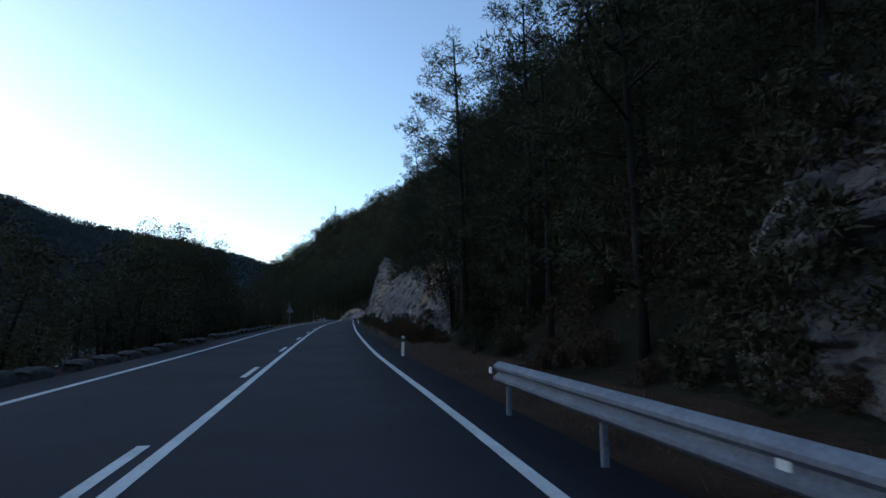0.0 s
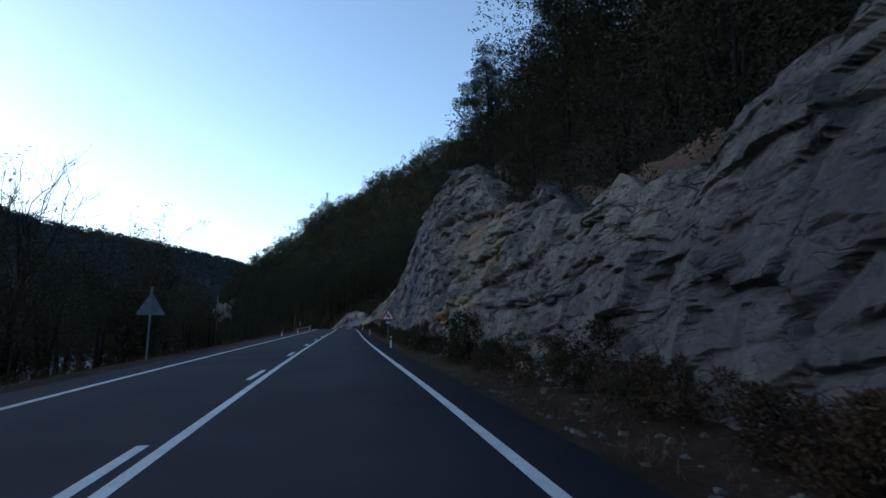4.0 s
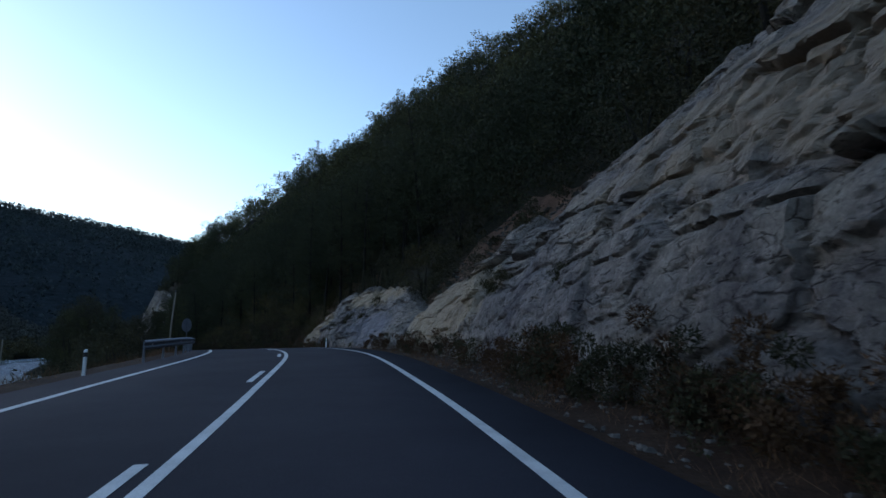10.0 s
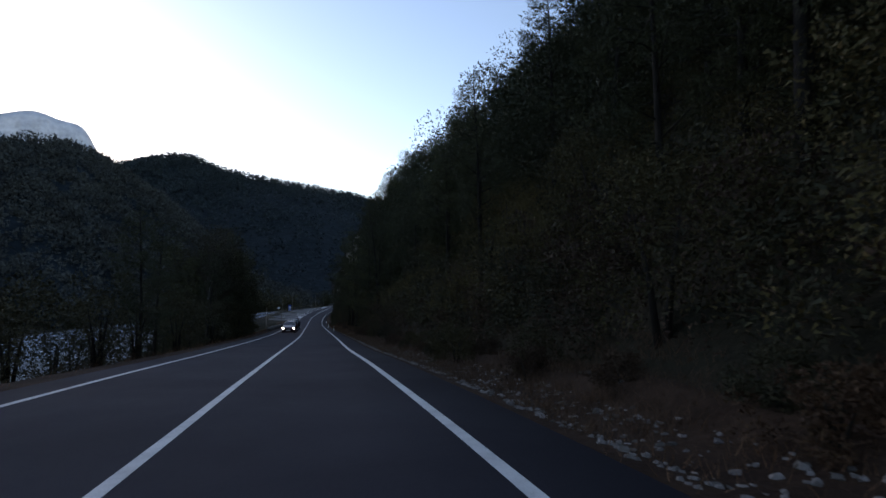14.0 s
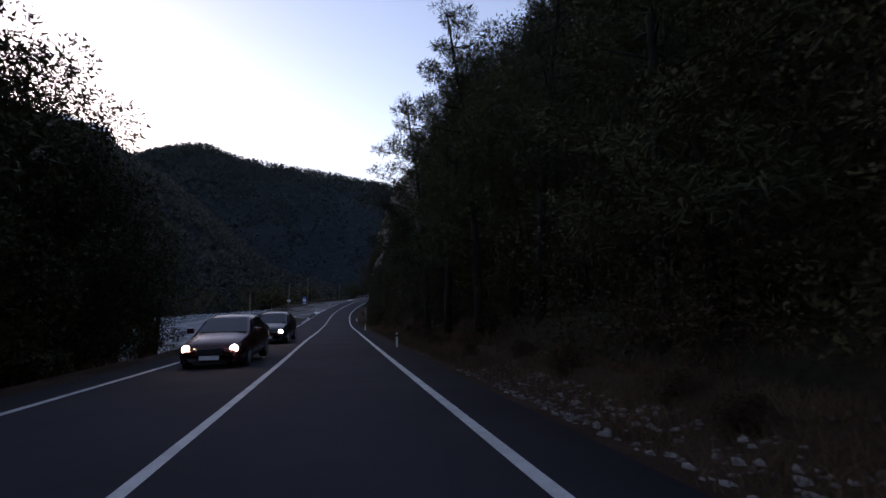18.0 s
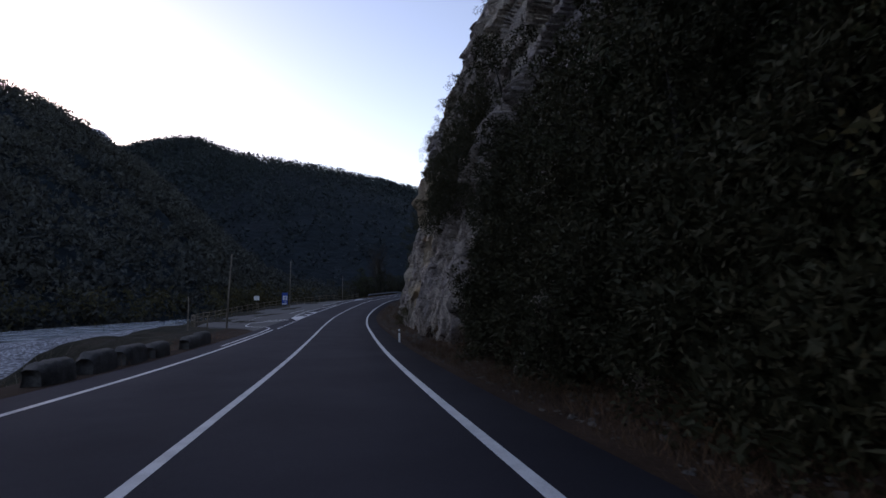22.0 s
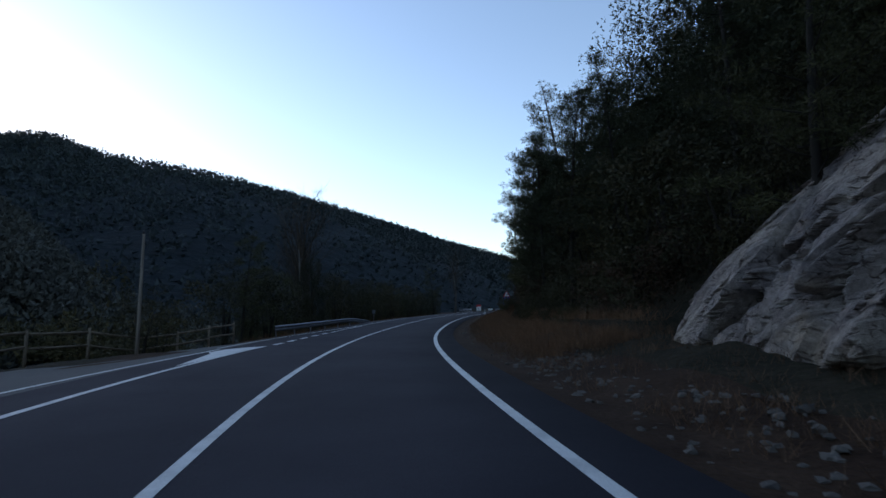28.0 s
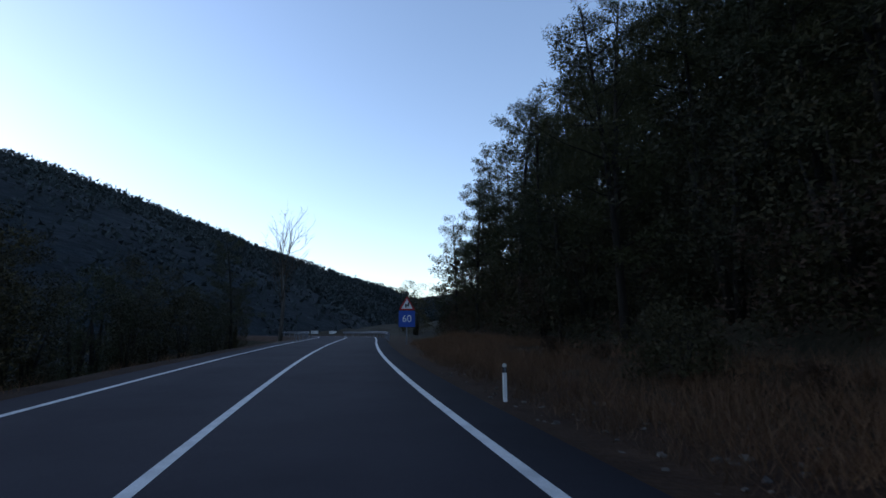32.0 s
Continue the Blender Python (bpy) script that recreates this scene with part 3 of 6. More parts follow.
def path_mark(name, pts, width=0.15, h=0.006, closed=False):
    """A painted line through (s, u) points."""
    p = dense_line([pts[0]] + list(pts) + [pts[-1]], 5)
    d = np.gradient(p, axis=0)
    d /= np.linalg.norm(d, axis=1)[:, None] + 1e-9
    n = np.stack([-d[:, 1], d[:, 0]], -1) * width / 2
    V = np.stack([spot((p + n)[:, 0], (p + n)[:, 1], lot_h((p + n)[:, 1]) + h), spot((p - n)[:, 0], (p - n)[:, 1], lot_h((p - n)[:, 1]) + h)], 1)
    return part(name, sheet(name, V, M_PAINT), road)


def lot_h(u):
    return -0.05 * np.clip(-np.asarray(u, float) - 4.3, 0, 9)


# the lay-by on the left: its old asphalt, kerbless, falling away from the road
LOT = [(331, 4.4), (335, 5.6), (339, 8.6), (344, 12.0), (352, 13.4), (372, 13.4), (382, 11.4), (390, 8.0), (396, 4.7), (399, 4.4)]
ls = np.arange(331, 399.5, 0.75)
lo = table(LOT, ls)[0]
q = np.linspace(0, 1, 9)
lu = -(4.3 + (lo[:, None] - 4.25) * q[None, :])
lv = spot(np.repeat(ls[:, None], 9, 1), lu, lot_h(lu) - 0.004)
edge = lv[:, -1:].copy()
edge[..., 2] -= 0.3
part("lay_by", sheet("lay_by", np.concatenate([lv, edge], 1)[:, ::-1], M_ASPHALT_OLD), road, "worn grey asphalt lay-by")
line_mark("entry_line", 318, 331.5, -3.62, 0.13)
path_mark("entry_line", [(329.5, -3.66), (333.0, -3.75), (335.0, -4.3), (336.8, -5.6), (339.5, -6.7), (343.7, -7.2)])
path_mark("stop_line", [(344.0, -7.3), (344.1, -5.5), (344.3, -3.6)], 0.3)
for k in range(7):
    line_mark("dash", 332.8 + 1.75 * k, 333.8 + 1.75 * k, -3.1, 0.2, 0.5)
for k in range(7):
    path_mark("dash", [(346.0 + 1.9 * k, -8.2 - 0.18 * k), (346.8 + 1.9 * k, -8.3 - 0.18 * k)], 0.12)


def painted(name, ring, h=0.007):
    """A painted area with its outline in (s, u)."""
    r = np.array(ring, float)
    V = spot(r[:, 0], r[:, 1], lot_h(r[:, 1]) + h)
    return part(name, mesh_of(name, V, [tuple(range(len(r)))], M_PAINT), road)


painted("painted_nose", [(344.6, -3.25), (350.2, -3.1), (351.6, -3.7), (350.6, -4.35), (348.2, -4.2), (346.0, -3.7)][::-1])
painted("painted_bar", [(352.4, -3.1), (354.0, -3.08), (354.4, -3.8), (353.6, -4.6), (352.6, -4.6), (353.4, -3.9)][::-1])
painted("painted_bar", [(356.6, -3.08), (358.3, -3.06), (358.6, -4.0), (357.2, -4.7), (356.2, -4.7), (357.0, -3.9)][::-1])
path_mark("island_line", [(347.5, -4.1), (350.5, -4.4), (354.0, -4.68), (358.0, -4.75), (362, -4.6), (368, -4.0), (374, -3.4)])
path_mark("island_line", [(358, -6.4), (361, -6.2), (364, -5.8)], 0.14)
painted("painted_nose", [(384.5, -3.3), (391.6, -3.0), (391.0, -3.8), (389.8, -4.6), (388.4, -3.9)][::-1])
path_mark("island_line", [(372, -5.2), (380, -4.8), (388, -4.5), (391, -4.5)])
path_mark("edge_line_left", [(391.5, -4.9), (396, -4.75), (401, -4.3), (406, -3.7), (411, -3.3)])
for k in range(6):
    line_mark("dash", 392.3 + 1.95 * k, 393.4 + 1.95 * k, -2.95, 0.2, 0.5)
line_mark("inner_line", 403.8, 410.5, -3.05, 0.12)

# ---- hills across the valley ----
def mountain(name, crest, width, base, seed, mat, label, n=90, rows=14, rough=0.05):
    """A wooded ridge: a crest of (x, y, z) points, with flanks that fall width metres to either side."""
    c = dense_line([crest[0]] + list(crest) + [crest[-1]], 12)
    t = np.linspace(0, len(c) - 1, n)
    c = np.stack([np.interp(t, np.arange(len(c)), c[:, k]) for k in range(3)], -1)
    d = np.gradient(c[:, :2], axis=0)
    d /= np.linalg.norm(d, axis=1)[:, None]
    nrm = np.stack([-d[:, 1], d[:, 0]], -1)
    q = np.linspace(-1, 1, 2 * rows + 1)
    V = np.zeros((n, len(q), 3))
    for j, f in enumerate(q):
        V[:, j, :2] = c[:, :2] + nrm * (f * width)
        fall = abs(f) ** 1.15
        wave = wob(t * 0.9 + f * 7 + seed, 8, seed) * (1 - abs(f)) * abs(f) * 4
        V[:, j, 2] = c[:, 2] * (1 - fall) + base * fall + wave * (c[:, 2] - base) * rough
    ob = part(name, sheet(name, V, mat))
    tagged(ob, label, "mountain", kind="structure")
    return V


def far_wood(name, V, count, size, mat, label, seed, tris=9, leaf=0.34):
    """Tree crowns strewn over a ridge's sheet, as one thing."""
    r = np.random.default_rng(seed)
    n, m = V.shape[:2]
    i, j = r.uniform(0, n - 1.01, count), r.uniform(0, m - 1.01, count)
    a, b = i.astype(int), j.astype(int)
    fi, fj = (i - a)[:, None], (j - b)[:, None]
    p = (V[a, b] * (1 - fi) + V[a + 1, b] * fi) * (1 - fj) + (V[a, b + 1] * (1 - fi) + V[a + 1, b + 1] * fi) * fj
    sz = size * r.uniform(0.6, 1.35, count)
    c = p + np.stack([0 * sz, 0 * sz, sz * 0.45], -1)
    v = leaf_cloud(r, c, sz * 0.42, tris, size * leaf, size * leaf * 0.65, flat=1.25)
    tagged(part(name, leaves_mesh(name, v, mat)), label, "forest", kind="stuff")


far_ridge = mountain("far_ridge", FAR_RIDGE, 330, -12, 1.0, M_HAZE_MOUNTAIN, "wooded mountain ridge tinted haze-blue across the valley")
far_wood("far_forest", far_ridge, 52000, 7.5, M_HAZE_FAR_PINE, "dark pine forest on the far ridge", 11, 9)
west_hill = mountain("west_hill", WEST_HILL, 150, -12, 2.0, M_HAZE_MOUNTAIN, "steep wooded hill across the river")
far_wood("west_forest", west_hill, 8000, 6.5, M_HAZE_HILL_PINE, "dark pine forest on the hill across the river", 12, 36, 0.22)
mountain("pale_peak", PALE_PEAK, 400, -12, 3.0, M_PALE_PEAK, "pale bare rock peak far behind the hills")
# hills out of view, added to close the valley and block horizon light
mountain("south_hills", [(-1200, 500, 260), (-1300, -200, 260), (-1000, -800, 220), (-100, -1000, 220), (600, -800, 240), (900, -200, 260), (900, 500, 260), (700, 1300, 240)], 420, -12, 4.0, M_HAZE_MOUNTAIN, "unseen ring of wooded hills added around the valley to block low light")
mountain("north_ridge", NORTH_RIDGE, 220, -12, 5.0, M_HAZE_MOUNTAIN, "low wooded ridge beyond the bend")

# ---- rock faces ----
def hash_(a, b, c=0.0):
    v = np.sin(a * 127.1 + b * 311.7 + c * 74.7) * 43758.5453
    return v - np.floor(v)


def soft(x, y, seed=0.0):
    """Smooth noise over a plane, -1 to 1."""
    i, j = np.floor(x), np.floor(y)
    f, g = x - i, y - j
    f, g = f * f * (3 - 2 * f), g * g * (3 - 2 * g)
    a = hash_(i, j, seed) * (1 - f) + hash_(i + 1, j, seed) * f
    b = hash_(i, j + 1, seed) * (1 - f) + hash_(i + 1, j + 1, seed) * f
    return (a * (1 - g) + b * g) * 2 - 1


def rough_(x, y, seed=0.0, n=4):
    out, k = 0, 1.0
    for q in range(n):
        out = out + soft(x / k, y / k, seed + q) * k
        k *= 0.5
    return out


def facets(x, y, seed, tilt, spread):
    """Overlapping tilted planes, the foremost at each place: flat faces that meet in sharp edges."""
    i, j = np.floor(x), np.floor(y)
    best = np.full(x.shape, -9.0)
    for p in (-1, 0, 1):
        for q in (-1, 0, 1):
            a, b = i + p, j + q
            dx = x - a - hash_(a, b, seed + 1)
            dy = y - b - hash_(a, b, seed + 2)
            far = np.clip(np.maximum(np.abs(dx), np.abs(dy)) - 0.5, 0, None)
            v = spread * hash_(a, b, seed + 5) + tilt * ((hash_(a, b, seed + 3) - 0.5) * dx + (hash_(a, b, seed + 4) - 0.6) * dy) * 2 - 1.2 * far
            best = np.maximum(best, v)
    return best - spread * 0.6


def step_(x, a, b):
    t = np.clip((x - a) / (b - a), 0, 1)
    return t * t * (3 - 2 * t)


def cells(x, y, seed):
    """The nearest of scattered seeds: its chance number, the way to it, how near the border is, and two more chance numbers."""
    i, j = np.floor(x), np.floor(y)
    f1, f2 = np.full(x.shape, 9.0), np.full(x.shape, 9.0)
    ka, kb, ox, oy = i.copy(), j.copy(), np.zeros(x.shape), np.zeros(x.shape)
    for p in (-1, 0, 1):
        for q in (-1, 0, 1):
            a, b = i + p, j + q
            dx, dy = x - a - 0.15 - 0.7 * hash_(a, b, seed + 1), y - b - 0.15 - 0.7 * hash_(a, b, seed + 2)
            far = 0.6 * np.maximum(np.abs(dx), np.abs(dy)) + 0.4 * np.hypot(dx, dy)
            near = far < f1
            f2 = np.where(near, f1, np.minimum(f2, far))
            f1 = np.where(near, far, f1)
            ka, kb, ox, oy = np.where(near, a, ka), np.where(near, b, kb), np.where(near, dx, ox), np.where(near, dy, oy)
    return hash_(ka, kb, seed + 5), ox, oy, f2 - f1, hash_(ka, kb, seed + 6), hash_(ka, kb, seed + 7)


def rock_face(name, s0, s1, label, mat, seed, step=0.11, amp=1.0, h_extra=0.6, chunk=1.0, dip=0.15, scars=(), ledges=(), calm=(), flute=0.0, flat=1.0, fine=1.0, joint=1.0):
    """Blasted rock beside the road: jointed blocks of three sizes with open cracks; calm stretches stay massive."""
    s = np.arange(s0, s1 + step, step)
    toe, hc, lean, _ = table(RIGHT, s)
    jag = 0.75 * rough_(s * 0.35, s * 0 + seed, seed) + 0.6 * (hash_(np.floor(s / 1.7 + 0.4 * soft(s * 0.8, s * 0)), s * 0, seed) - 0.5)
    top = hc + h_extra + jag * np.clip(hc / 4, 0, 1.3)
    m = int((top.max() + 1.2) / step)
    q = np.linspace(0, 1, m)
    x = np.repeat(s[:, None], m, 1)
    z = -0.5 + q[None, :] * (top[:, None] + 0.5)
    f = np.clip(z / np.maximum(hc[:, None], 0.3), 0, 1.3)
    u = toe[:, None] + lean[:, None] * (0.35 * f + 0.65 * f ** 2) - 0.35
    u = u + 3.0 * (1 - np.clip(np.minimum(x - s0, s1 - x) / 2.6, 0, 1)) ** 2      # the ends turn into the hill
    V = spot(x, u, z)
    xw = x + 0.13 * rough_(x * 0.9, z * 0.9, seed + 3, 4)
    zw = z + dip * x + 0.10 * rough_(x * 0.5, z * 0.7, seed + 5, 4)
    still = np.zeros(x.shape)
    for a0, a1, h0, h1, k in calm:
        edge = 0.7 * rough_(x * 0.35, z * 0.5, seed + 12, 3)
        on = step_(np.minimum(x - a0, a1 - x) + edge, -0.6, 0.9) * step_(np.minimum(z - h0, h1 - z) + edge * 0.6, -0.4, 0.5)
        still = np.maximum(still, k * on)
    broken = (0.35 + 0.65 * step_(rough_(x * 0.16, z * 0.28, seed + 9, 3), -0.35, 0.45)) * (1 - still)
    d = 0.32 * rough_(x * 0.10, z * 0.12, seed, 3) * (1 - 0.5 * still)
    # blocks, each with its own set-back and tilt, and cracks along some of their borders
    for size, wide, tilt, spread, crack, sd in ((2.9, 1.15, 0.12, 0.20, 0.40, 11), (1.25, 1.35, 0.22, 0.32, 0.26, 21), (0.52, 1.45, 0.40, 0.44, 0.10, 33)):
        if size < 1:
            tilt, spread = tilt * fine, spread * fine
        size *= chunk
        v, ox, oy, e, t1, t2 = cells(xw / size / wide / flat, zw / size, seed + sd)
        d += ((v - 0.5) * spread + tilt * 2 * ((t1 - 0.5) * ox + (t2 - 0.62) * oy)) * size * (0.16 + 0.84 * broken)
        gate = step_(soft(x / size * 0.8, z / size * 0.9, seed + sd + 4), 0.0, 0.4)
        d -= crack * joint * gate * (1 - step_(e * size, 0.05, 0.17 * joint ** 0.6)) * (0.6 + 0.45 * broken)
    d += facets(xw / 1.5 / chunk, zw / 1.0 / chunk, seed + 45, 0.22, 0.2) * chunk * broken * 0.9 * fine
    # hollows, upright clefts and flutes
    d -= 0.7 * np.clip(rough_(x * 0.7, zw * 1.5, seed + 40, 4) - 1.0, 0, 0.5) * (1 - 0.5 * still) + 0.5 * np.clip(rough_(xw * 0.42, z * 0.10, seed + 50, 3) - 0.75, 0, 0.5)
    d += flute * rough_(x * 1.5, z * 0.13, seed + 55, 3)
    grain = rough_(x * 2.8, zw * 3.3, seed + 60, 3) * (0.045 - 0.02 * still)
    d += grain
    for a0, a1, h0, h1, cut, back in ledges:
        hl = np.interp(x, [a0, a1], [h0, h1]) + 0.16 * rough_(x * 0.7, z * 0, seed + 70)
        on = step_(np.minimum(x - a0, a1 - x), 0, 1.5)
        d -= on * (back * step_(z - hl, 0, 0.12) + cut * (1 - step_(np.abs(z - hl), 0.04, 0.2)))
    for c_s, c_h, half_s, half_h, slant, deep in scars:
        a = (x - c_s) / half_s
        b = (z - c_h - slant * (x - c_s)) / half_h
        r = 0.55 * (np.abs(a) + np.abs(b)) + 0.45 * np.maximum(np.abs(a), np.abs(b)) + 0.22 * rough_(x * 0.8, z * 0.8, seed + 80)
        inside = 1 - step_(r, 0.84, 1.0)
        roof = step_(b, -1.0, 0.8)
        bare = 0.3 * rough_(x * 0.2, z * 0.3, seed, 2) + grain + 0.06 * soft(x * 1.5, z * 1.5, seed)
        d = d * (1 - inside) + (bare - deep * (0.75 + 0.25 * roof)) * inside
    fade = np.clip(np.minimum(x - s0, s1 - x) / 2.0, 0, 1)
    nn = np.stack([np.interp(x, L_S, NEAR_N[:, k]) for k in range(2)], -1)
    out = V.copy()
    out[..., :2] -= nn * (d * amp * fade * (0.6 + 0.4 * np.clip(z, 0, 1.5) / 1.5))[..., None]
    out[..., 2] += 0.06 * soft(x * 1.3, z * 1.3, seed + 90) * np.clip(z, 0, 1)
    back = out[:, -1:].copy()
    back[:, 0, :2] += nn[:, -1] * 2.2
    back[:, 0, 2] -= 0.9
    ob = part(name, sheet(name, np.concatenate([out, back], 1)[:, ::-1], mat, smooth=False))
    return tagged(ob, label, "rock face", kind="structure")


def tone_patch(mat, s, h, half_s, half_h, color, amount=0.85):
    """A patch of fresh, earth-stained or otherwise toned rock round one place on a face, with a ragged edge."""
    toe, hc, lean, _ = [float(v) for v in table(RIGHT, s)]
    f = h / max(hc, 0.3)
    p = spot(s, toe + lean * (0.35 * f + 0.65 * f * f) - 0.35, h)
    nt = mat.node_tree
    b = nt.nodes["Principled BSDF"]
    old = b.inputs["Base Color"].links[0].from_socket
    geo = nt.nodes.new("ShaderNodeNewGeometry")
    mp = nt.nodes.new("ShaderNodeMapping")
    mp.vector_type = "TEXTURE"
    mp.inputs["Location"].default_value = p
    mp.inputs["Rotation"].default_value = (0, 0, radians(heading(s)))
    mp.inputs["Scale"].default_value = (3.0, half_s, half_h)
    ln = nt.nodes.new("ShaderNodeVectorMath")
    ln.operation = "LENGTH"
    nt.links.new(geo.outputs["Position"], mp.inputs[0])
    nt.links.new(mp.outputs[0], ln.inputs[0])
    ad = nt.nodes.new("ShaderNodeMath")
    ad.operation = "MULTIPLY_ADD"
    ad.inputs[1].default_value = 1.6
    nt.links.new(noise_tex(nt, 1.1, 6, rough=0.65), ad.inputs[0])
    nt.links.new(ln.outputs["Value"], ad.inputs[2])
    rng_ = nt.nodes.new("ShaderNodeMapRange")
    rng_.inputs[1].default_value, rng_.inputs[2].default_value = 1.45, 1.85
    rng_.inputs[3].default_value, rng_.inputs[4].default_value = amount, 0.0
    nt.links.new(ad.outputs[0], rng_.inputs[0])
    tone = mix(nt, 0.75, color, ramp(nt, noise_tex(nt, 2.2, 6, rough=0.7), [(0.3, (0.5, 0.48, 0.46)), (0.65, (1.15, 1.12, 1.1))]), "MULTIPLY")
    nt.links.new(mix(nt, rng_.outputs[0], old, tone), b.inputs["Base Color"])


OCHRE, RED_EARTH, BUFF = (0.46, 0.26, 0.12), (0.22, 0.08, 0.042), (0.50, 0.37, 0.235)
# wide grey and buff colour patches darken or brighten their stretch of face
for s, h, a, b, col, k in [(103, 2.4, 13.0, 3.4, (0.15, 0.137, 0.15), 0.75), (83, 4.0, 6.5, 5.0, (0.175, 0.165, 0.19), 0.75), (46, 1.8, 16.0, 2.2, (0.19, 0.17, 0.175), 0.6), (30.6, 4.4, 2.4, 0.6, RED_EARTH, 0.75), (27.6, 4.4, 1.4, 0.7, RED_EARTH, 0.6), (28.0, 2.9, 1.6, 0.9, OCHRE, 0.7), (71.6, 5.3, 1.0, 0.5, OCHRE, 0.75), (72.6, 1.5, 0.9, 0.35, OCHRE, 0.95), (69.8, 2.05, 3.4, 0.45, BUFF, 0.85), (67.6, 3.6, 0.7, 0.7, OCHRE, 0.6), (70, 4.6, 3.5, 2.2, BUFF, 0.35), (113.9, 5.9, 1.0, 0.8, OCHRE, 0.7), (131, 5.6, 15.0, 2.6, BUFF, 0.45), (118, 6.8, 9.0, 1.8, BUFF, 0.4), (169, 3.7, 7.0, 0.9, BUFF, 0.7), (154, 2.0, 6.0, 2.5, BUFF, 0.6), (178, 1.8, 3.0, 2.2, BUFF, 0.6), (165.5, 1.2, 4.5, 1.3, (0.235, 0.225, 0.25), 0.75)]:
    tone_patch(M_ROCK, s, h, a, b, col, k)
for s, h, a, b, col, k in [(340.6, 3.9, 2.5, 1.5, (0.62, 0.46, 0.29), 0.98), (341.2, 4.9, 1.6, 0.8, (0.55, 0.30, 0.13), 0.9), (328.6, 4.2, 0.9, 2.2, OCHRE, 0.75), (325.5, 5.0, 2.5, 1.2, BUFF, 0.6), (351.2, 3.8, 1.1, 0.9, BUFF, 0.8), (336, 9.5, 9, 3, BUFF, 0.5), (334.8, 2.7, 2.0, 1.1, (0.55, 0.45, 0.32), 0.85), (329.0, 2.2, 1.6, 1.2, BUFF, 0.6)]:
    tone_patch(M_ROCK2, s, h, a, b, col, k)
rock_face("rock_outcrop", -9.0, 4.6, "grey cracked rock outcrop among trees", M_ROCK, 3.1, amp=1.15)
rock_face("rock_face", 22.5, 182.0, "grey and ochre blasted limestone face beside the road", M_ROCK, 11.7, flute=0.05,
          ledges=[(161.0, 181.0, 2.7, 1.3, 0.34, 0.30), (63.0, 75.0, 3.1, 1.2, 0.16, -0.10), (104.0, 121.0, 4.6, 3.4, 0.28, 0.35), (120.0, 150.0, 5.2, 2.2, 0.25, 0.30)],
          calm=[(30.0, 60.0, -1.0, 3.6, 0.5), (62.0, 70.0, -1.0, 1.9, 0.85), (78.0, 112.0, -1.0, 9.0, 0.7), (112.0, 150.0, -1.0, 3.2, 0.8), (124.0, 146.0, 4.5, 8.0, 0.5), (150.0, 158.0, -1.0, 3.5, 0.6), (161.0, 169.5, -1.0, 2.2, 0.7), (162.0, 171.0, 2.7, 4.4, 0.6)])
# fresh scars in the cliff: s, height, half sizes, slant, depth of the overhang
SCARS = [(340.7, 4.2, 2.7, 1.6, -0.62, 0.6), (328.6, 4.4, 1.3, 2.5, 0.3, 0.5), (351.0, 3.9, 1.5, 1.1, -0.32, 0.4), (334.8, 2.7, 2.0, 1.1, -0.5, 0.25)]
rock_face("rock_cliff", 298.5, 385.0, "tall grey limestone cliff with ochre scars beside the road", M_ROCK2, 23.4, step=0.11, amp=1.2, chunk=1.55, dip=0.8, flat=0.8, fine=0.55, joint=2.3, scars=SCARS,
          calm=[(333.0, 337.5, 1.6, 3.8, 0.85), (343.0, 353.0, 5.0, 13.0, 0.5), (325.5, 331.0, 1.0, 3.4, 0.6), (318.0, 330.0, 7.0, 13.0, 0.4)])

# ---- trees ----
def limb_pts(r, base, d, length, n=4, rise=0.25):
    pts, p, d = [base], np.array(base, float), np.array(d, float)
    for _ in range(n):
        d = d + r.normal(size=3) * 0.16
        d[2] += rise / n
        d /= np.linalg.norm(d)
        p = p + d * length / n
        pts.append(tuple(p))
    return pts


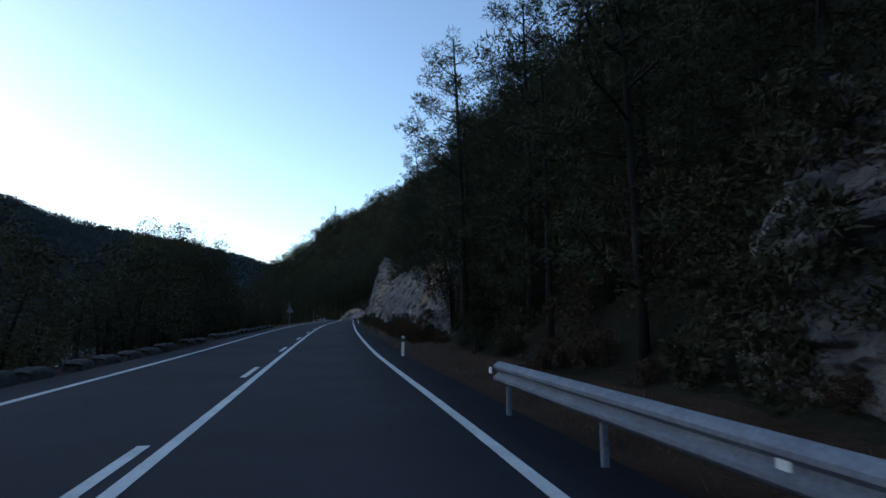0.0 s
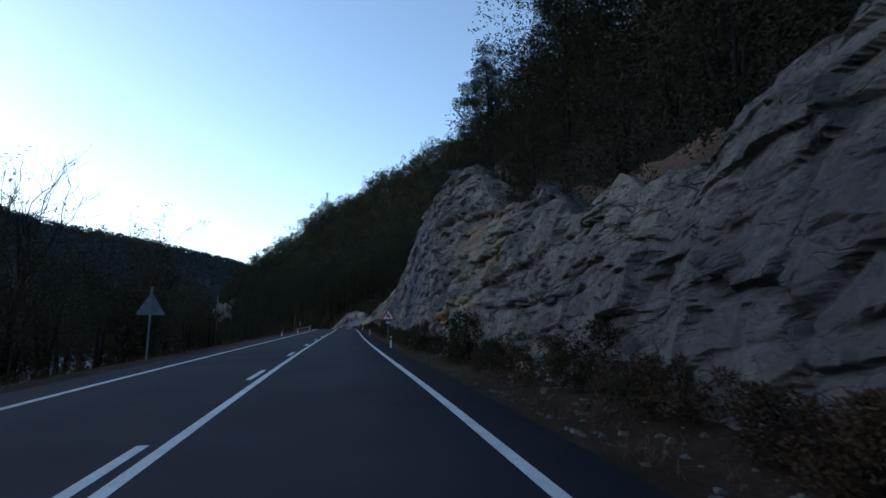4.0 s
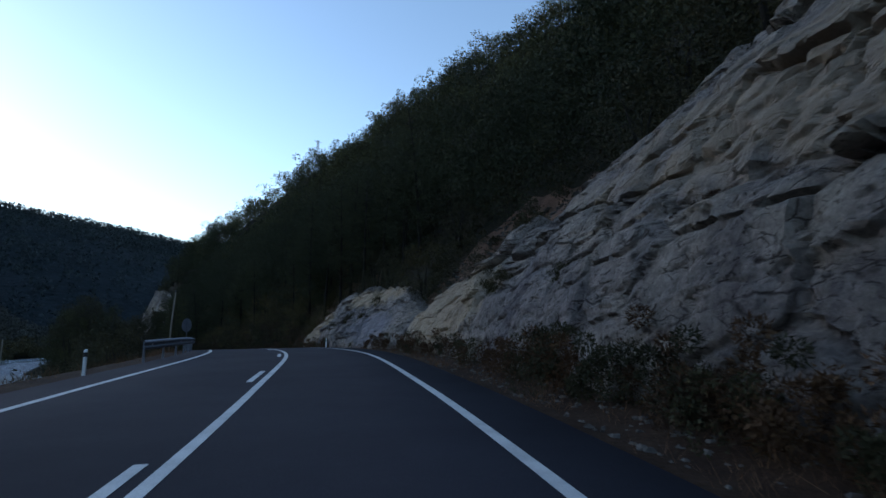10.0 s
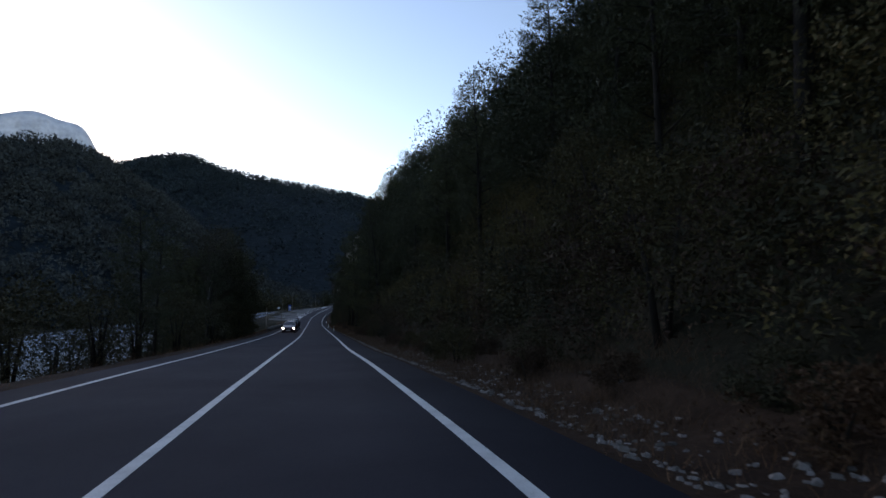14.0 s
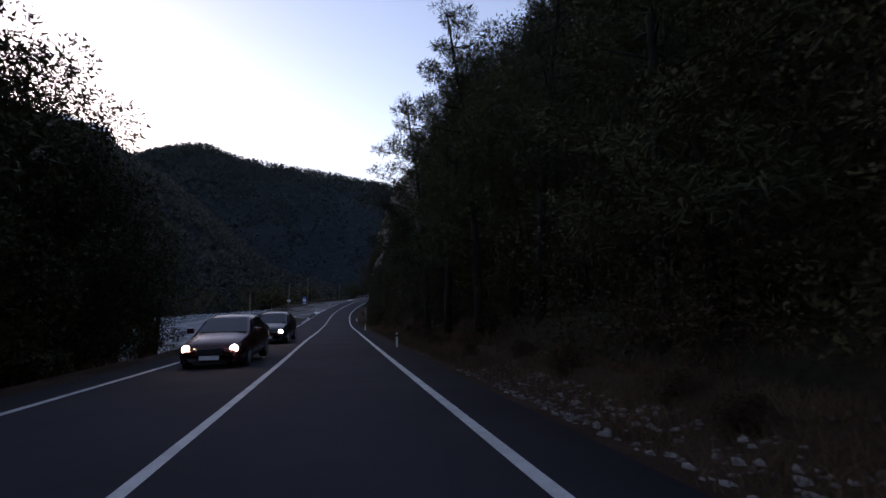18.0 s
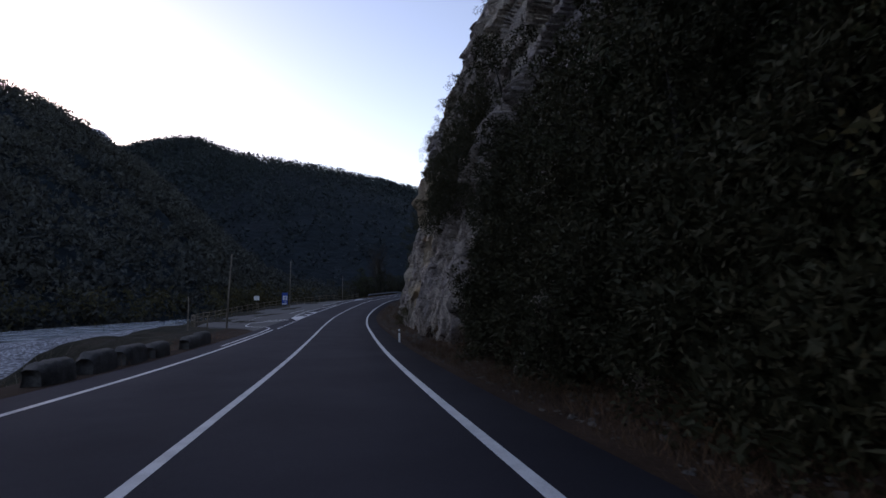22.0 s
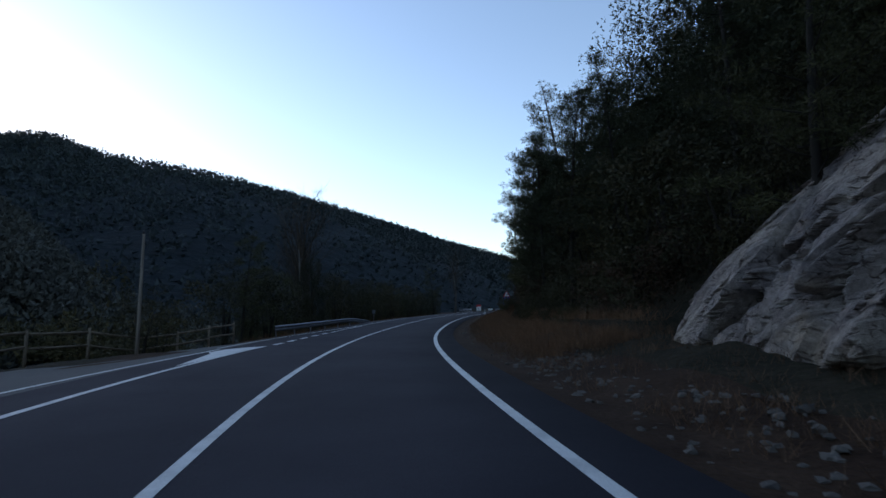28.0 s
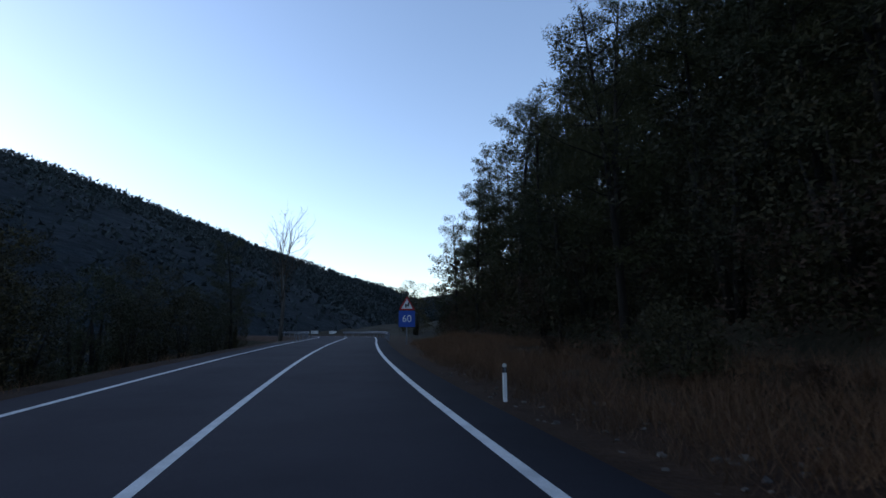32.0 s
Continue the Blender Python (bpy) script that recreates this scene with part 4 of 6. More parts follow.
def make_pine(seed, h, spread, bare=0.35, count=66, label="tall dark green pine on the slope"):
    """A pine: bare lower trunk, uneven limbs that carry needle clumps, gaps between them."""
    r = np.random.default_rng(seed)
    tree = tagged(new("pine_tree"), label, "tree")
    bend = r.normal(size=2) * 0.03 * h
    tp = [(bend[0] * (k / 6) ** 2, bend[1] * (k / 6) ** 2, -0.6 + (h + 0.4) * k / 6) for k in range(7)]
    tr = [0.013 * h * (1 - 0.92 * k / 6) + 0.015 for k in range(7)]
    b, cs, rs = Build().tube(tp, tr, 7), [], []
    n = int(18 + 1.3 * h)
    for k in range(n):
        f = bare + (0.97 - bare) * (k + r.uniform(0, 0.8)) / n
        a = k * 2.4 + r.uniform(-0.5, 0.5)
        prof = math.sin(min(1.0, (1.02 - f) / (1.02 - bare) * 1.25 + 0.12) * 1.57)
        ln = spread * prof * r.uniform(0.55, 1.25)
        if r.uniform() < 0.12:
            continue
        base = (bend[0] * f * f, bend[1] * f * f, h * f)
        pts = limb_pts(r, base, (math.cos(a), math.sin(a), 0.12), ln, 4, 0.5)
        b.tube(pts, [0.035, 0.028, 0.02, 0.014, 0.008], 4)
        for q in (2, 3, 4):
            for _ in range(1 + int(ln * 0.7)):
                c = np.array(pts[q]) + r.normal(size=3) * (0.22, 0.22, 0.12)
                cs.append(c)
                rs.append(r.uniform(0.28, 0.5) * (0.6 + 0.1 * spread))
    cs.append((bend[0], bend[1], h))
    rs.append(0.35)
    part("trunk", b.mesh("trunk", M_BARK, True), tree)
    v = leaf_cloud(r, cs, rs, count, 0.21, 0.034, flat=0.75)
    part("crown", leaves_mesh("crown", v, M_PINE), tree)
    return tree


def make_oak(seed, h, spread, mat, count=72, name="oak_tree", label="dense evergreen oak with olive-green leaves", size=0.14, stems=3):
    """A broad tree or bush: several stems, clumps all over an uneven crown."""
    r = np.random.default_rng(seed)
    tree = tagged(new(name), label, "tree" if h > 2.5 else "bush")
    b, cs, rs = Build(), [], []
    for k in range(stems):
        a = k * 6.28 / stems + r.uniform(0, 1)
        top = (math.cos(a) * spread * 0.35, math.sin(a) * spread * 0.35, h * 0.7)
        b.tube([(top[0] * 0.1, top[1] * 0.1, -0.4), (top[0] * 0.5, top[1] * 0.4, h * 0.35), top], [0.02 * h + 0.02, 0.014 * h + 0.012, 0.01], 6)
    part("trunk", b.mesh("trunk", M_BARK, True), tree)
    n = int(18 + h * 4) if h > 2.5 else 44
    for k in range(n):
        z = r.uniform(0.12, 1.0)
        prof = math.sqrt(max(0.05, 1 - ((z - 0.5) / 0.56) ** 2))
        a = r.uniform(0, 6.28)
        rad = spread * prof * r.uniform(0.35, 1.0) * (1 + 0.25 * math.sin(a * 3 + seed))
        cs.append((math.cos(a) * rad, math.sin(a) * rad, h * z + r.normal() * 0.1))
        rs.append(spread * r.uniform(0.18, 0.34))
    v = leaf_cloud(r, cs, rs, count, size, size * 0.6, flat=0.85)
    part("crown", leaves_mesh("crown", v, mat), tree)
    return tree


def make_bare(seed, h, label, leafy=0, mat=None, spread=0.3, levels=2):
    """A leafless or thin-leaved tree: forking boughs down to twigs."""
    r = np.random.default_rng(seed)
    tree = tagged(new("bare_tree"), label, "tree")
    trunk, twigs, tips = Build(), Build(), []
    trunk.tube([(0, 0, -0.5), (0.02 * h, 0, h * 0.35), (0.0, 0.02 * h, h * 0.62)], [0.016 * h + 0.02, 0.011 * h + 0.015, 0.03], 7)

    def fork(p, d, ln, rad, lev):
        pts = limb_pts(r, p, d, ln, 3, 0.25)
        twigs.tube(pts, [rad, rad * 0.8, rad * 0.6, rad * 0.4], 3)
        tips.append(pts[-1])
        if lev:
            for _ in range(3):
                q = pts[r.integers(1, 4)]
                nd = np.array(d) + r.normal(size=3) * (0.55, 0.55, 0.35)
                nd[2] = abs(nd[2]) * 0.8 + 0.25
                fork(q, nd / np.linalg.norm(nd), ln * 0.62, rad * 0.55, lev - 1)

    for k in range(11):
        z = h * (0.25 + 0.4 * k / 11)
        a = k * 2.4
        d = np.array((math.cos(a) * spread, math.sin(a) * spread, 0.9))
        fork((0.01 * h, 0.01 * h, z), d / np.linalg.norm(d), h * 0.27, 0.0045 * h, levels)
    part("trunk", trunk.mesh("trunk", M_PALE_BARK, True), tree)
    part("branchwork", twigs.mesh("branchwork", M_TWIG), tree)
    if leafy:
        v = leaf_cloud(r, tips, np.full(len(tips), 0.32), leafy * 2, 0.13, 0.06)
        part("crown", leaves_mesh("crown", v, mat or M_OAK), tree)
    return tree


protos = {
    "pine": [make_pine(1, 12, 2.9, 0.16), make_pine(2, 9, 2.4, 0.12), make_pine(3, 14, 3.0, 0.22), make_pine(4, 8, 2.3, 0.1)],
    "oak": [make_oak(5, 5.5, 2.2, M_OAK), make_oak(6, 4.2, 1.9, M_OAK), make_oak(7, 6.5, 2.4, M_OAK, 76)],
    "autumn": [make_oak(41, 5.5, 2.2, M_AUTUMN, 90, "oak_tree", "oak with yellowing olive leaves on the slope", 0.12), make_oak(42, 6.5, 2.5, M_AUTUMN, 90, "oak_tree", "broad oak with yellow-green leaves above the verge", 0.12)],
    "bush": [make_oak(8, 1.3, 0.9, M_OAK, 90, "bush", "low dusty green bush at the foot of the rock", 0.075, 5), make_oak(9, 1.0, 0.8, M_RUSSET, 90, "bush", "russet brown scrub beside the road", 0.07, 5), make_oak(10, 1.9, 1.2, M_OAK, 90, "bush", "dark green bush on the bank", 0.09, 5)],
    "bank": [make_oak(31, 9.0, 2.3, M_OAK, 130, "bank_tree", "tall dark feathery tree on the river bank", 0.11, 3), make_oak(32, 8.0, 2.0, M_PINE, 130, "bank_tree", "tall dark green tree with a ragged crown on the bank", 0.11, 2)],
    "bare": [make_bare(11, 9, "tall leafless poplar with fine twigs", levels=3), make_bare(12, 8, "thin tree with sparse leaves", 4, M_OAK), make_bare(13, 10, "tall slender tree with thin foliage", 5, M_OAK, 0.22)],
}
used = set()


def plant(kind, k, s, u, h, size, turn):
    """Stands one tree; the first of each kind is the original."""
    ob = protos[kind][k % len(protos[kind])]
    m = stand(s, u, h, turn, size / ob.scale[0] if kind == "bank" and ob.name in used else size)
    if ob.name in used:
        copy_thing(ob, m)
    else:
        used.add(ob.name)
        ob.matrix_basis = m


def slope_h(s, u):
    return float(hillside(np.array(s), np.array(u)))


tr = np.random.default_rng(77)
# trees on the right-hand slope, near the road; those behind the first rows join the forest
behind = []
for s in np.arange(-14, 476, 3.0):
    toe, hc, lean, sl = [float(x) for x in table(RIGHT, s)]
    face = hc > 2
    for row in range(6):
        ss = s + tr.uniform(-1.4, 1.4)
        uu = toe + lean + (1.9 if face else 1.0) + row * 3.0 + tr.uniform(-0.9, 0.9)
        if row > 1 or (face and s < 200 and row == 1 and tr.uniform() < 0.3):
            behind.append((ss, uu))
            continue
        if face and row == 0 and tr.uniform() < 0.4:
            continue
        if (177 < ss < 188 or 150 < ss < 163) and row < 2:
            continue
        tall = (9 < s < 25) or (236 < s < 300) or s > 386
        kind = "pine" if tr.uniform() < (0.75 if tall and row else 0.5 if row else 0.3) else "oak"
        if 268 < s < 300 and row == 0:
            kind = "oak"
        if 182 < s < 236:
            kind = "oak" if row == 0 or tr.uniform() < 0.4 else "pine"
        if 180 < s < 240 and kind == "oak" and tr.uniform() < 0.75:
            kind = "autumn"
        size = tr.uniform(0.85, 1.2) * (1.0 if tall else 0.75 if row == 0 else 0.95)
        plant(kind, int(tr.integers(0, 4)), ss, uu, slope_h(ss, uu) - 0.1, size, tr.uniform(0, 360))
# bushes along the foot
for s in np.arange(-10, 440, 2.3):
    toe, hc, lean, sl = [float(x) for x in table(RIGHT, s)]
    uu = toe - 0.1 + tr.uniform(-0.5, 0.5)
    if 338 < s < 392 and tr.uniform() < 0.75:
        continue
    kind = int(tr.choice([0, 1, 1, 2])) if not (230 < s < 330) else 1
    plant("bush", kind, s + tr.uniform(-1, 1), uu, slope_h(s, min(uu, toe - 0.01)) - 0.05, tr.uniform(0.5, 1.1) * (0.65 if 140 < s < 184 else 1.0), tr.uniform(0, 360))


def left_h(s, u):
    return float(left_side(np.array(s), np.array(u)))


# thicket on the left bank
LEFT_WOOD = [(-12, 58, 6.8, 1.0), (58, 119, 8.5, 0.85), (122, 146, 13.0, 0.3), (170, 183, 8.5, 0.7), (183, 255, 7.0, 0.9), (392, 470, 8.0, 0.8)]
thicket = []
for s0, s1, u0, dens in LEFT_WOOD:
    for s in np.arange(s0, s1, 2.6):
        for row in range(3):
            if tr.uniform() > dens:
                continue
            ss, uu = s + tr.uniform(-1, 1), -(u0 + row * 3.2 + tr.uniform(-0.8, 0.8))
            if row:
                thicket.append((ss, uu))
                continue
            low = s < 58 or 180 < s < 205
            plant("oak" if low or tr.uniform() < 0.85 else "pine", int(tr.integers(0, 4)), ss, uu, left_h(ss, uu) - 0.1, tr.uniform(0.6, 0.9), tr.uniform(0, 360))
for k, (s, u, size) in enumerate([(44, -9.5, 1.1), (46.5, -10.5, 1.15), (41, -8.6, 0.95), (49, -10, 1.0), (51.5, -11, 0.9), (68, -9.6, 0.9), (71, -9.8, 1.05), (78, -10.5, 1.05), (81, -11.2, 1.0), (84, -12, 0.9), (119, -11, 0.8), (238, -8.4, 1.2), (240.5, -9, 1.25), (235, -8.0, 1.15), (243, -9, 1.3), (246, -8.2, 1.15), (258, -9.2, 1.3), (261, -10.2, 1.4), (264, -10.4, 1.2), (268, -11.8, 1.2), (414, -9.4, 1.35), (418, -11.0, 1.5), (421, -12.4, 1.3), (424, -13.0, 1.25), (482, -6.9, 1.45)]):
    plant("bare", k if s < 400 else 0, s, u, left_h(s, u) - 0.1, size, k * 77)
for s, u, size in [(90.5, -12.0, 1.5), (92.5, -12.9, 1.6), (95.0, -13.4, 1.4), (94, -11.6, 1.3)]:
    plant("bare", 2, s, u, left_h(s, u) - 0.1, size, s * 41)
# a tall dark stand of trees along the bank
for s0, s1, top0, top1 in [(17, 33, 3.4, 3.8), (34.5, 46.5, 8.0, 8.4), (47, 62, 4.4, 3.8), (63, 92, 4.2, 4.8), (186, 238, 1.6, 2.6), (238, 262, 9.0, 10.5), (262, 271, 10.2, 8.5), (400, 470, 5.5, 5.0)]:
    for s in np.arange(s0, s1, 1.7 if top1 > 5 else 2.4):
        for row in range(2 if top1 > 5 else 1):
            ss, uu = s + tr.uniform(-0.8, 0.8), -(8.6 + 2.6 * row + tr.uniform(-0.5, 0.7))
            base = left_h(ss, uu)
            high = np.interp(s, [s0, s1], [top0, top1]) * (1 + 0.15 * row) * tr.uniform(0.75, 1.0) - base
            k = int(tr.integers(0, 2))
            plant("bank", k, ss, uu, base - 0.1, high / (9, 8)[k] * 0.95, tr.uniform(0, 360))
plant("oak", 1, 482, 8.0, slope_h(482, 8.0) - 0.1, 0.75, 20)
plant("oak", 2, 487.5, 8.3, slope_h(487.5, 8.3) - 0.1, 1.35, 70)
for s, u, high, k in [(245, -8.8, 10.5, 1), (248, -9.2, 11.8, 0), (250.5, -8.6, 12.2, 1), (253, -9.4, 12.5, 0), (255.5, -9.0, 11.8, 1), (258.5, -9.8, 11.5, 1), (262, -9.6, 11.0, 0)]:
    base = left_h(s, u)
    plant("bank", k, s, u, base - 0.1, (high - base) / (9, 8)[k], s * 31)
# taller pines that stand against the sky
for s, u, size, k in [(177.0, 12.6, 0.95, 2), (180.0, 13.0, 0.95, 2), (184.0, 12.5, 1.25, 2), (188, 12.0, 1.2, 2), (205, 14.5, 1.1, 2), (208, 16.5, 1.15, 2), (212, 15.0, 1.1, 2), (202, 17.0, 1.1, 0), (173.0, 12.5, 1.0, 0), (182, 15.5, 0.95, 2), (172, 13.5, 1.2, 2), (178, 11.2, 1.15, 2), (183, 11.0, 1.15, 2), (258, 7.2, 1.25, 2), (263, 7.0, 1.3, 2), (268, 6.9, 1.25, 2), (274, 9.4, 1.1, 2), (281, 10.4, 0.8, 2), (414, 10.6, 1.1, 2), (408, 10.4, 1.1, 2), (422, 11.0, 1.1, 2), (440, 11.4, 1.1, 2), (405.5, 12.0, 1.2, 2), (399, 10.8, 1.05, 2), (410, 13.2, 1.25, 2), (427, 11.2, 1.0, 2), (431, 13.0, 1.2, 2), (436, 14.4, 1.25, 2)]:
    plant("pine", k, s, u, slope_h(s, u) - 0.1, size, s * 37)
# bushes rooted in the ledges of the rock, and scrub that hangs over its top
for s, h, size in [(33, 2.2, 0.6), (39, 1.6, 0.7), (47, 2.6, 0.5), (24.5, 1.5, 1.1), (58, 3.0, 0.6), (73.2, 0.9, 0.6), (68, 0.6, 0.55), (82, 3.6, 0.6), (88, 5.5, 0.5), (96, 4.2, 0.5), (101, 1.6, 0.8), (107, 4.4, 0.6), (112, 5.6, 0.7), (118, 3.4, 0.6), (123, 3.8, 0.9), (126, 4.4, 1.0), (129, 3.6, 0.9), (133, 4.6, 0.8), (139, 3.4, 0.9), (144, 2.6, 0.9), (149, 2.6, 0.8), (157, 3.6, 0.6), (163.5, 3.0, 0.5), (168.3, 2.3, 0.75), (170.5, 2.0, 0.8), (173.5, 1.6, 0.6), (167.0, 3.2, 0.6), (318, 2.4, 0.6), (322, 5.2, 0.5), (327, 1.2, 0.9), (331, 2.5, 0.6), (334.5, 1.4, 0.6), (337.5, 1.8, 0.8), (343, 0.7, 1.0), (348, 2.2, 0.5), (356, 4.4, 0.5), (361, 2.8, 0.6), (372, 3.6, 0.8)]:
    toe, hc, lean, sl = [float(x) for x in table(RIGHT, s)]
    f = h / max(hc, 0.3)
    plant("bush", int(s) % 3, s, toe + lean * (0.35 * f + 0.65 * f * f) - 0.05, h - 0.35 - 0.25 * size, size * 0.85, s * 71)
lip = np.arange(24, 180, 0.9) + tr.uniform(-0.4, 0.4, 174)
lt, lh, ll, slope_ = table(RIGHT, lip)
for s in np.arange(306, 384, 2.2):
    toe, hc, lean, sl = [float(x) for x in table(RIGHT, s)]
    plant("oak", int(tr.integers(0, 3)), s, toe + lean + tr.uniform(0.6, 1.5), hc + 0.1, tr.uniform(0.3, 0.55), tr.uniform(0, 360))
for s, u, size, k in [(42, 10.2, 1.05, 0), (46, 10.0, 1.15, 2), (50, 10.6, 1.1, 0), (38, 11, 0.9, 1), (56, 11, 0.9, 3), (186, 10.5, 1.1, 2), (189, 10.0, 1.15, 0), (193, 11.5, 1.2, 2), (197, 11, 1.05, 0), (212, 10.5, 1.0, 2), (302, 8.4, 1.0, 1), (355, 12.5, 0.7, 1), (372, 12.5, 0.9, 2), (376, 13.5, 1.0, 0), (381, 11.5, 1.0, 2)]:
    plant("pine", k, s, u, slope_h(s, u) - 0.1, size, s * 37)
# oaks rooted in the start of the cliff
for s, h, size in [(306, 3.0, 0.8), (308, 5.5, 0.8), (310, 8.0, 0.9), (312.5, 10.0, 0.9), (315, 8.5, 0.7), (316, 12.0, 0.9), (319, 10.5, 0.8), (322, 13.0, 0.9), (326, 12.0, 0.7), (329, 14.5, 0.8), (309, 2.2, 0.7), (312, 4.4, 0.6), (318, 6.5, 0.5), (362, 10.5, 0.5)]:
    toe, hc, lean, sl = [float(x) for x in table(RIGHT, s)]
    f = h / max(hc, 0.3)
    plant("oak", int(s * 3) % 3, s, toe + lean * (0.35 * f + 0.65 * f * f) - 0.1, h - 1.2 * size, size * 0.8, s * 53)
# trees rooted along the far edge of the cliff
for kind, k, s, h, size in [("bank", 0, 349.0, 12.6, 0.36), ("bank", 1, 351.5, 13.6, 0.4), ("bank", 0, 354.0, 14.2, 0.36), ("bank", 1, 346.5, 13.4, 0.32), ("bank", 0, 327.5, 9.0, 0.34), ("bank", 1, 330.0, 10.4, 0.38), ("bank", 0, 333.0, 11.8, 0.4), ("bank", 1, 336.0, 13.2, 0.4), ("bank", 0, 338.5, 14.6, 0.42), ("bank", 1, 325.0, 7.6, 0.3), ("bank", 0, 357.0, 6.6, 0.24), ("bank", 1, 362.0, 7.4, 0.3), ("pine", 1, 367.0, 4.6, 1.0), ("pine", 3, 370.0, 3.6, 1.0), ("bank", 0, 365.0, 4.2, 0.55), ("bank", 1, 372.5, 2.6, 0.7)]:
    toe, hc, lean, sl = [float(x) for x in table(RIGHT, s)]
    f = h / max(hc, 0.3)
    plant(kind, k, s, toe + lean * (0.35 * f + 0.65 * f * f) - 0.3, h - 0.4, size, s * 53)
# oaks that grow against the start of the cliff
for s, u, size in [(297.5, 7.6, 1.1), (300.0, 7.3, 1.25), (302.5, 7.2, 1.2), (305.0, 7.0, 1.15), (299.0, 9.0, 1.5), (303.0, 9.0, 1.6), (306.5, 7.3, 0.9)]:
    plant("bank", int(s), s, u, 0.1, size * 0.66, s * 53)
for obs in protos.values():
    for ob in obs:
        if ob.name not in used:
            ob.matrix_basis = stand(440, 20, slope_h(440, 20))


# the forest further up the slope, as one thing
def wood(name, s, u, hfun, size, mat, label, seed, tris=80, full=1.0):
    r = np.random.default_rng(seed)
    p = spot(s, u, hfun(s, u))
    sz = size * r.uniform(0.6, 1.3, len(s))
    cs, rs = [], []
    for k, f in enumerate((0.45, 0.7, 0.95)):
        off = r.normal(size=(len(s), 3)) * 0.12 * sz[:, None]
        off[:, 2] += sz * f
        cs.append(p + off)
        rs.append(sz * (0.30, 0.26, 0.16)[k])
    v = leaf_cloud(r, np.concatenate(cs), np.concatenate(rs), tris // 3, full * size * 1.0 / tris ** 0.5, full * size * 0.45 / tris ** 0.5, flat=0.9)
    tagged(part(name, leaves_mesh(name, v, mat)), label, "forest", kind="stuff")


bs = np.array(behind)
wood("upper_trees", bs[:, 0], bs[:, 1], hillside, 9.5, M_PINE, "dark pines behind the first rows of trees on the slope", 4, 1500)
n_ = 2600
for s, u, size, k in [(17.5, 7.3, 1.2, 2), (20.5, 8.2, 1.15, 0), (13.0, 8.6, 1.2, 2), (24.0, 9.2, 1.1, 0), (10.0, 8.0, 1.0, 0), (6.0, 8.4, 1.1, 1), (266, 7.6, 1.25, 2), (272, 9.8, 1.1, 0), (279, 11.0, 1.0, 2), (287, 11.4, 0.85, 0), (240, 8.0, 1.15, 2), (247, 7.8, 1.2, 0), (254, 8.1, 1.2, 2), (404, 10.0, 1.15, 0), (412, 10.2, 1.15, 2), (447, 11, 1.2, 0)]:
    plant("pine", k, s, u, slope_h(s, u) - 0.1, size, s * 37)
# scrub over the lip of the rock, and in front of the trunks where there is no rock
wood("lip_scrub", lip, lt + ll + tr.uniform(0.3, 1.2, len(lip)), lambda a, b: table(RIGHT, a)[1] - 0.1, 1.6, M_OAK, "dark scrub hanging over the top of the rock face", 14, 260)
fs_ = np.concatenate([tr.uniform(5, 24, 40), tr.uniform(184, 300, 230), tr.uniform(386, 470, 170)])
fu_ = table(RIGHT, fs_)[0] + tr.uniform(0.4, 3.2, len(fs_))
half = tr.uniform(size=len(fs_)) < 0.5
wood("verge_scrub", fs_[half], fu_[half], lambda a, b: hillside(a, b) - 0.5, 2.5, M_RUSSET, "russet and brown scrub at the foot of the slope", 15, 520)
wood("green_scrub", fs_[~half], fu_[~half], lambda a, b: hillside(a, b) - 0.5, 2.8, M_OAK, "dull green scrub at the foot of the slope", 16, 520)
cs_ = np.concatenate([tr.uniform(295, 309.8, 340), tr.uniform(295, 306.5, 130), tr.uniform(313, 323, 60)])
ch_ = np.concatenate([tr.uniform(-0.1, 5.8, 340), tr.uniform(5, 13, 130), tr.uniform(5.8, 9.4, 60)])
ct_, cc_, cl_, slope_ = table(RIGHT, cs_)
cf_ = np.minimum(ch_ / np.maximum(cc_, 0.3), 1.3)
wood("cliff_scrub", cs_, ct_ + cl_ * (0.35 * cf_ + 0.65 * cf_ ** 2) - 0.8, lambda a, b: ch_ - 0.8, 2.1, M_OAK, "dark scrub growing up the start of the cliff", 17, 560, 1.4)
os_ = tr.uniform(-9, 4.5, 64)
oh_ = tr.uniform(0.2, 6.0, 64) * np.where(os_ > 0, 0.7, 1.0)
ot_, oc_, ol_, slope_ = table(RIGHT, os_)
of_ = np.clip(oh_ / np.maximum(oc_, 0.3), 0, 1.4)
wood("outcrop_scrub", os_, ot_ + ol_ * (0.35 * of_ + 0.65 * of_ ** 2) - 0.35, lambda a, b: oh_ - 0.8, 1.9, M_OAK, "dark scrub hiding parts of the rock outcrop", 19, 420, 1.5)
ks_ = tr.uniform(22, 184, 620)
kt_, kc_, kl_, slope_ = table(RIGHT, ks_)
ku_ = kt_ - 0.15 - 1.0 * tr.uniform(0, 1, 620) ** 1.6
keep = (wob(ks_, 23, 4.0) > -0.35) & ~((ks_ > 108) & (ks_ < 129) & (tr.uniform(size=620) < 0.2)) & ~((ks_ > 166) & (ks_ < 172))
half = tr.uniform(size=620) < 0.65
for pick, mat, hue in ((keep & half, M_RUSSET, "brown"), (keep & ~half, M_OAK, "dull green")):
    wood("foot_scrub", ks_[pick], ku_[pick], lambda a, b: hillside(a, b) - 0.15, 0.8, mat, f"low dense {hue} scrub along the foot of the rock face", 24 + len(hue), 330, 1.5)
gs_ = np.concatenate([tr.uniform(23, 34, 70), tr.uniform(65, 78, 24), tr.uniform(133, 143, 55), tr.uniform(98, 103, 14)])
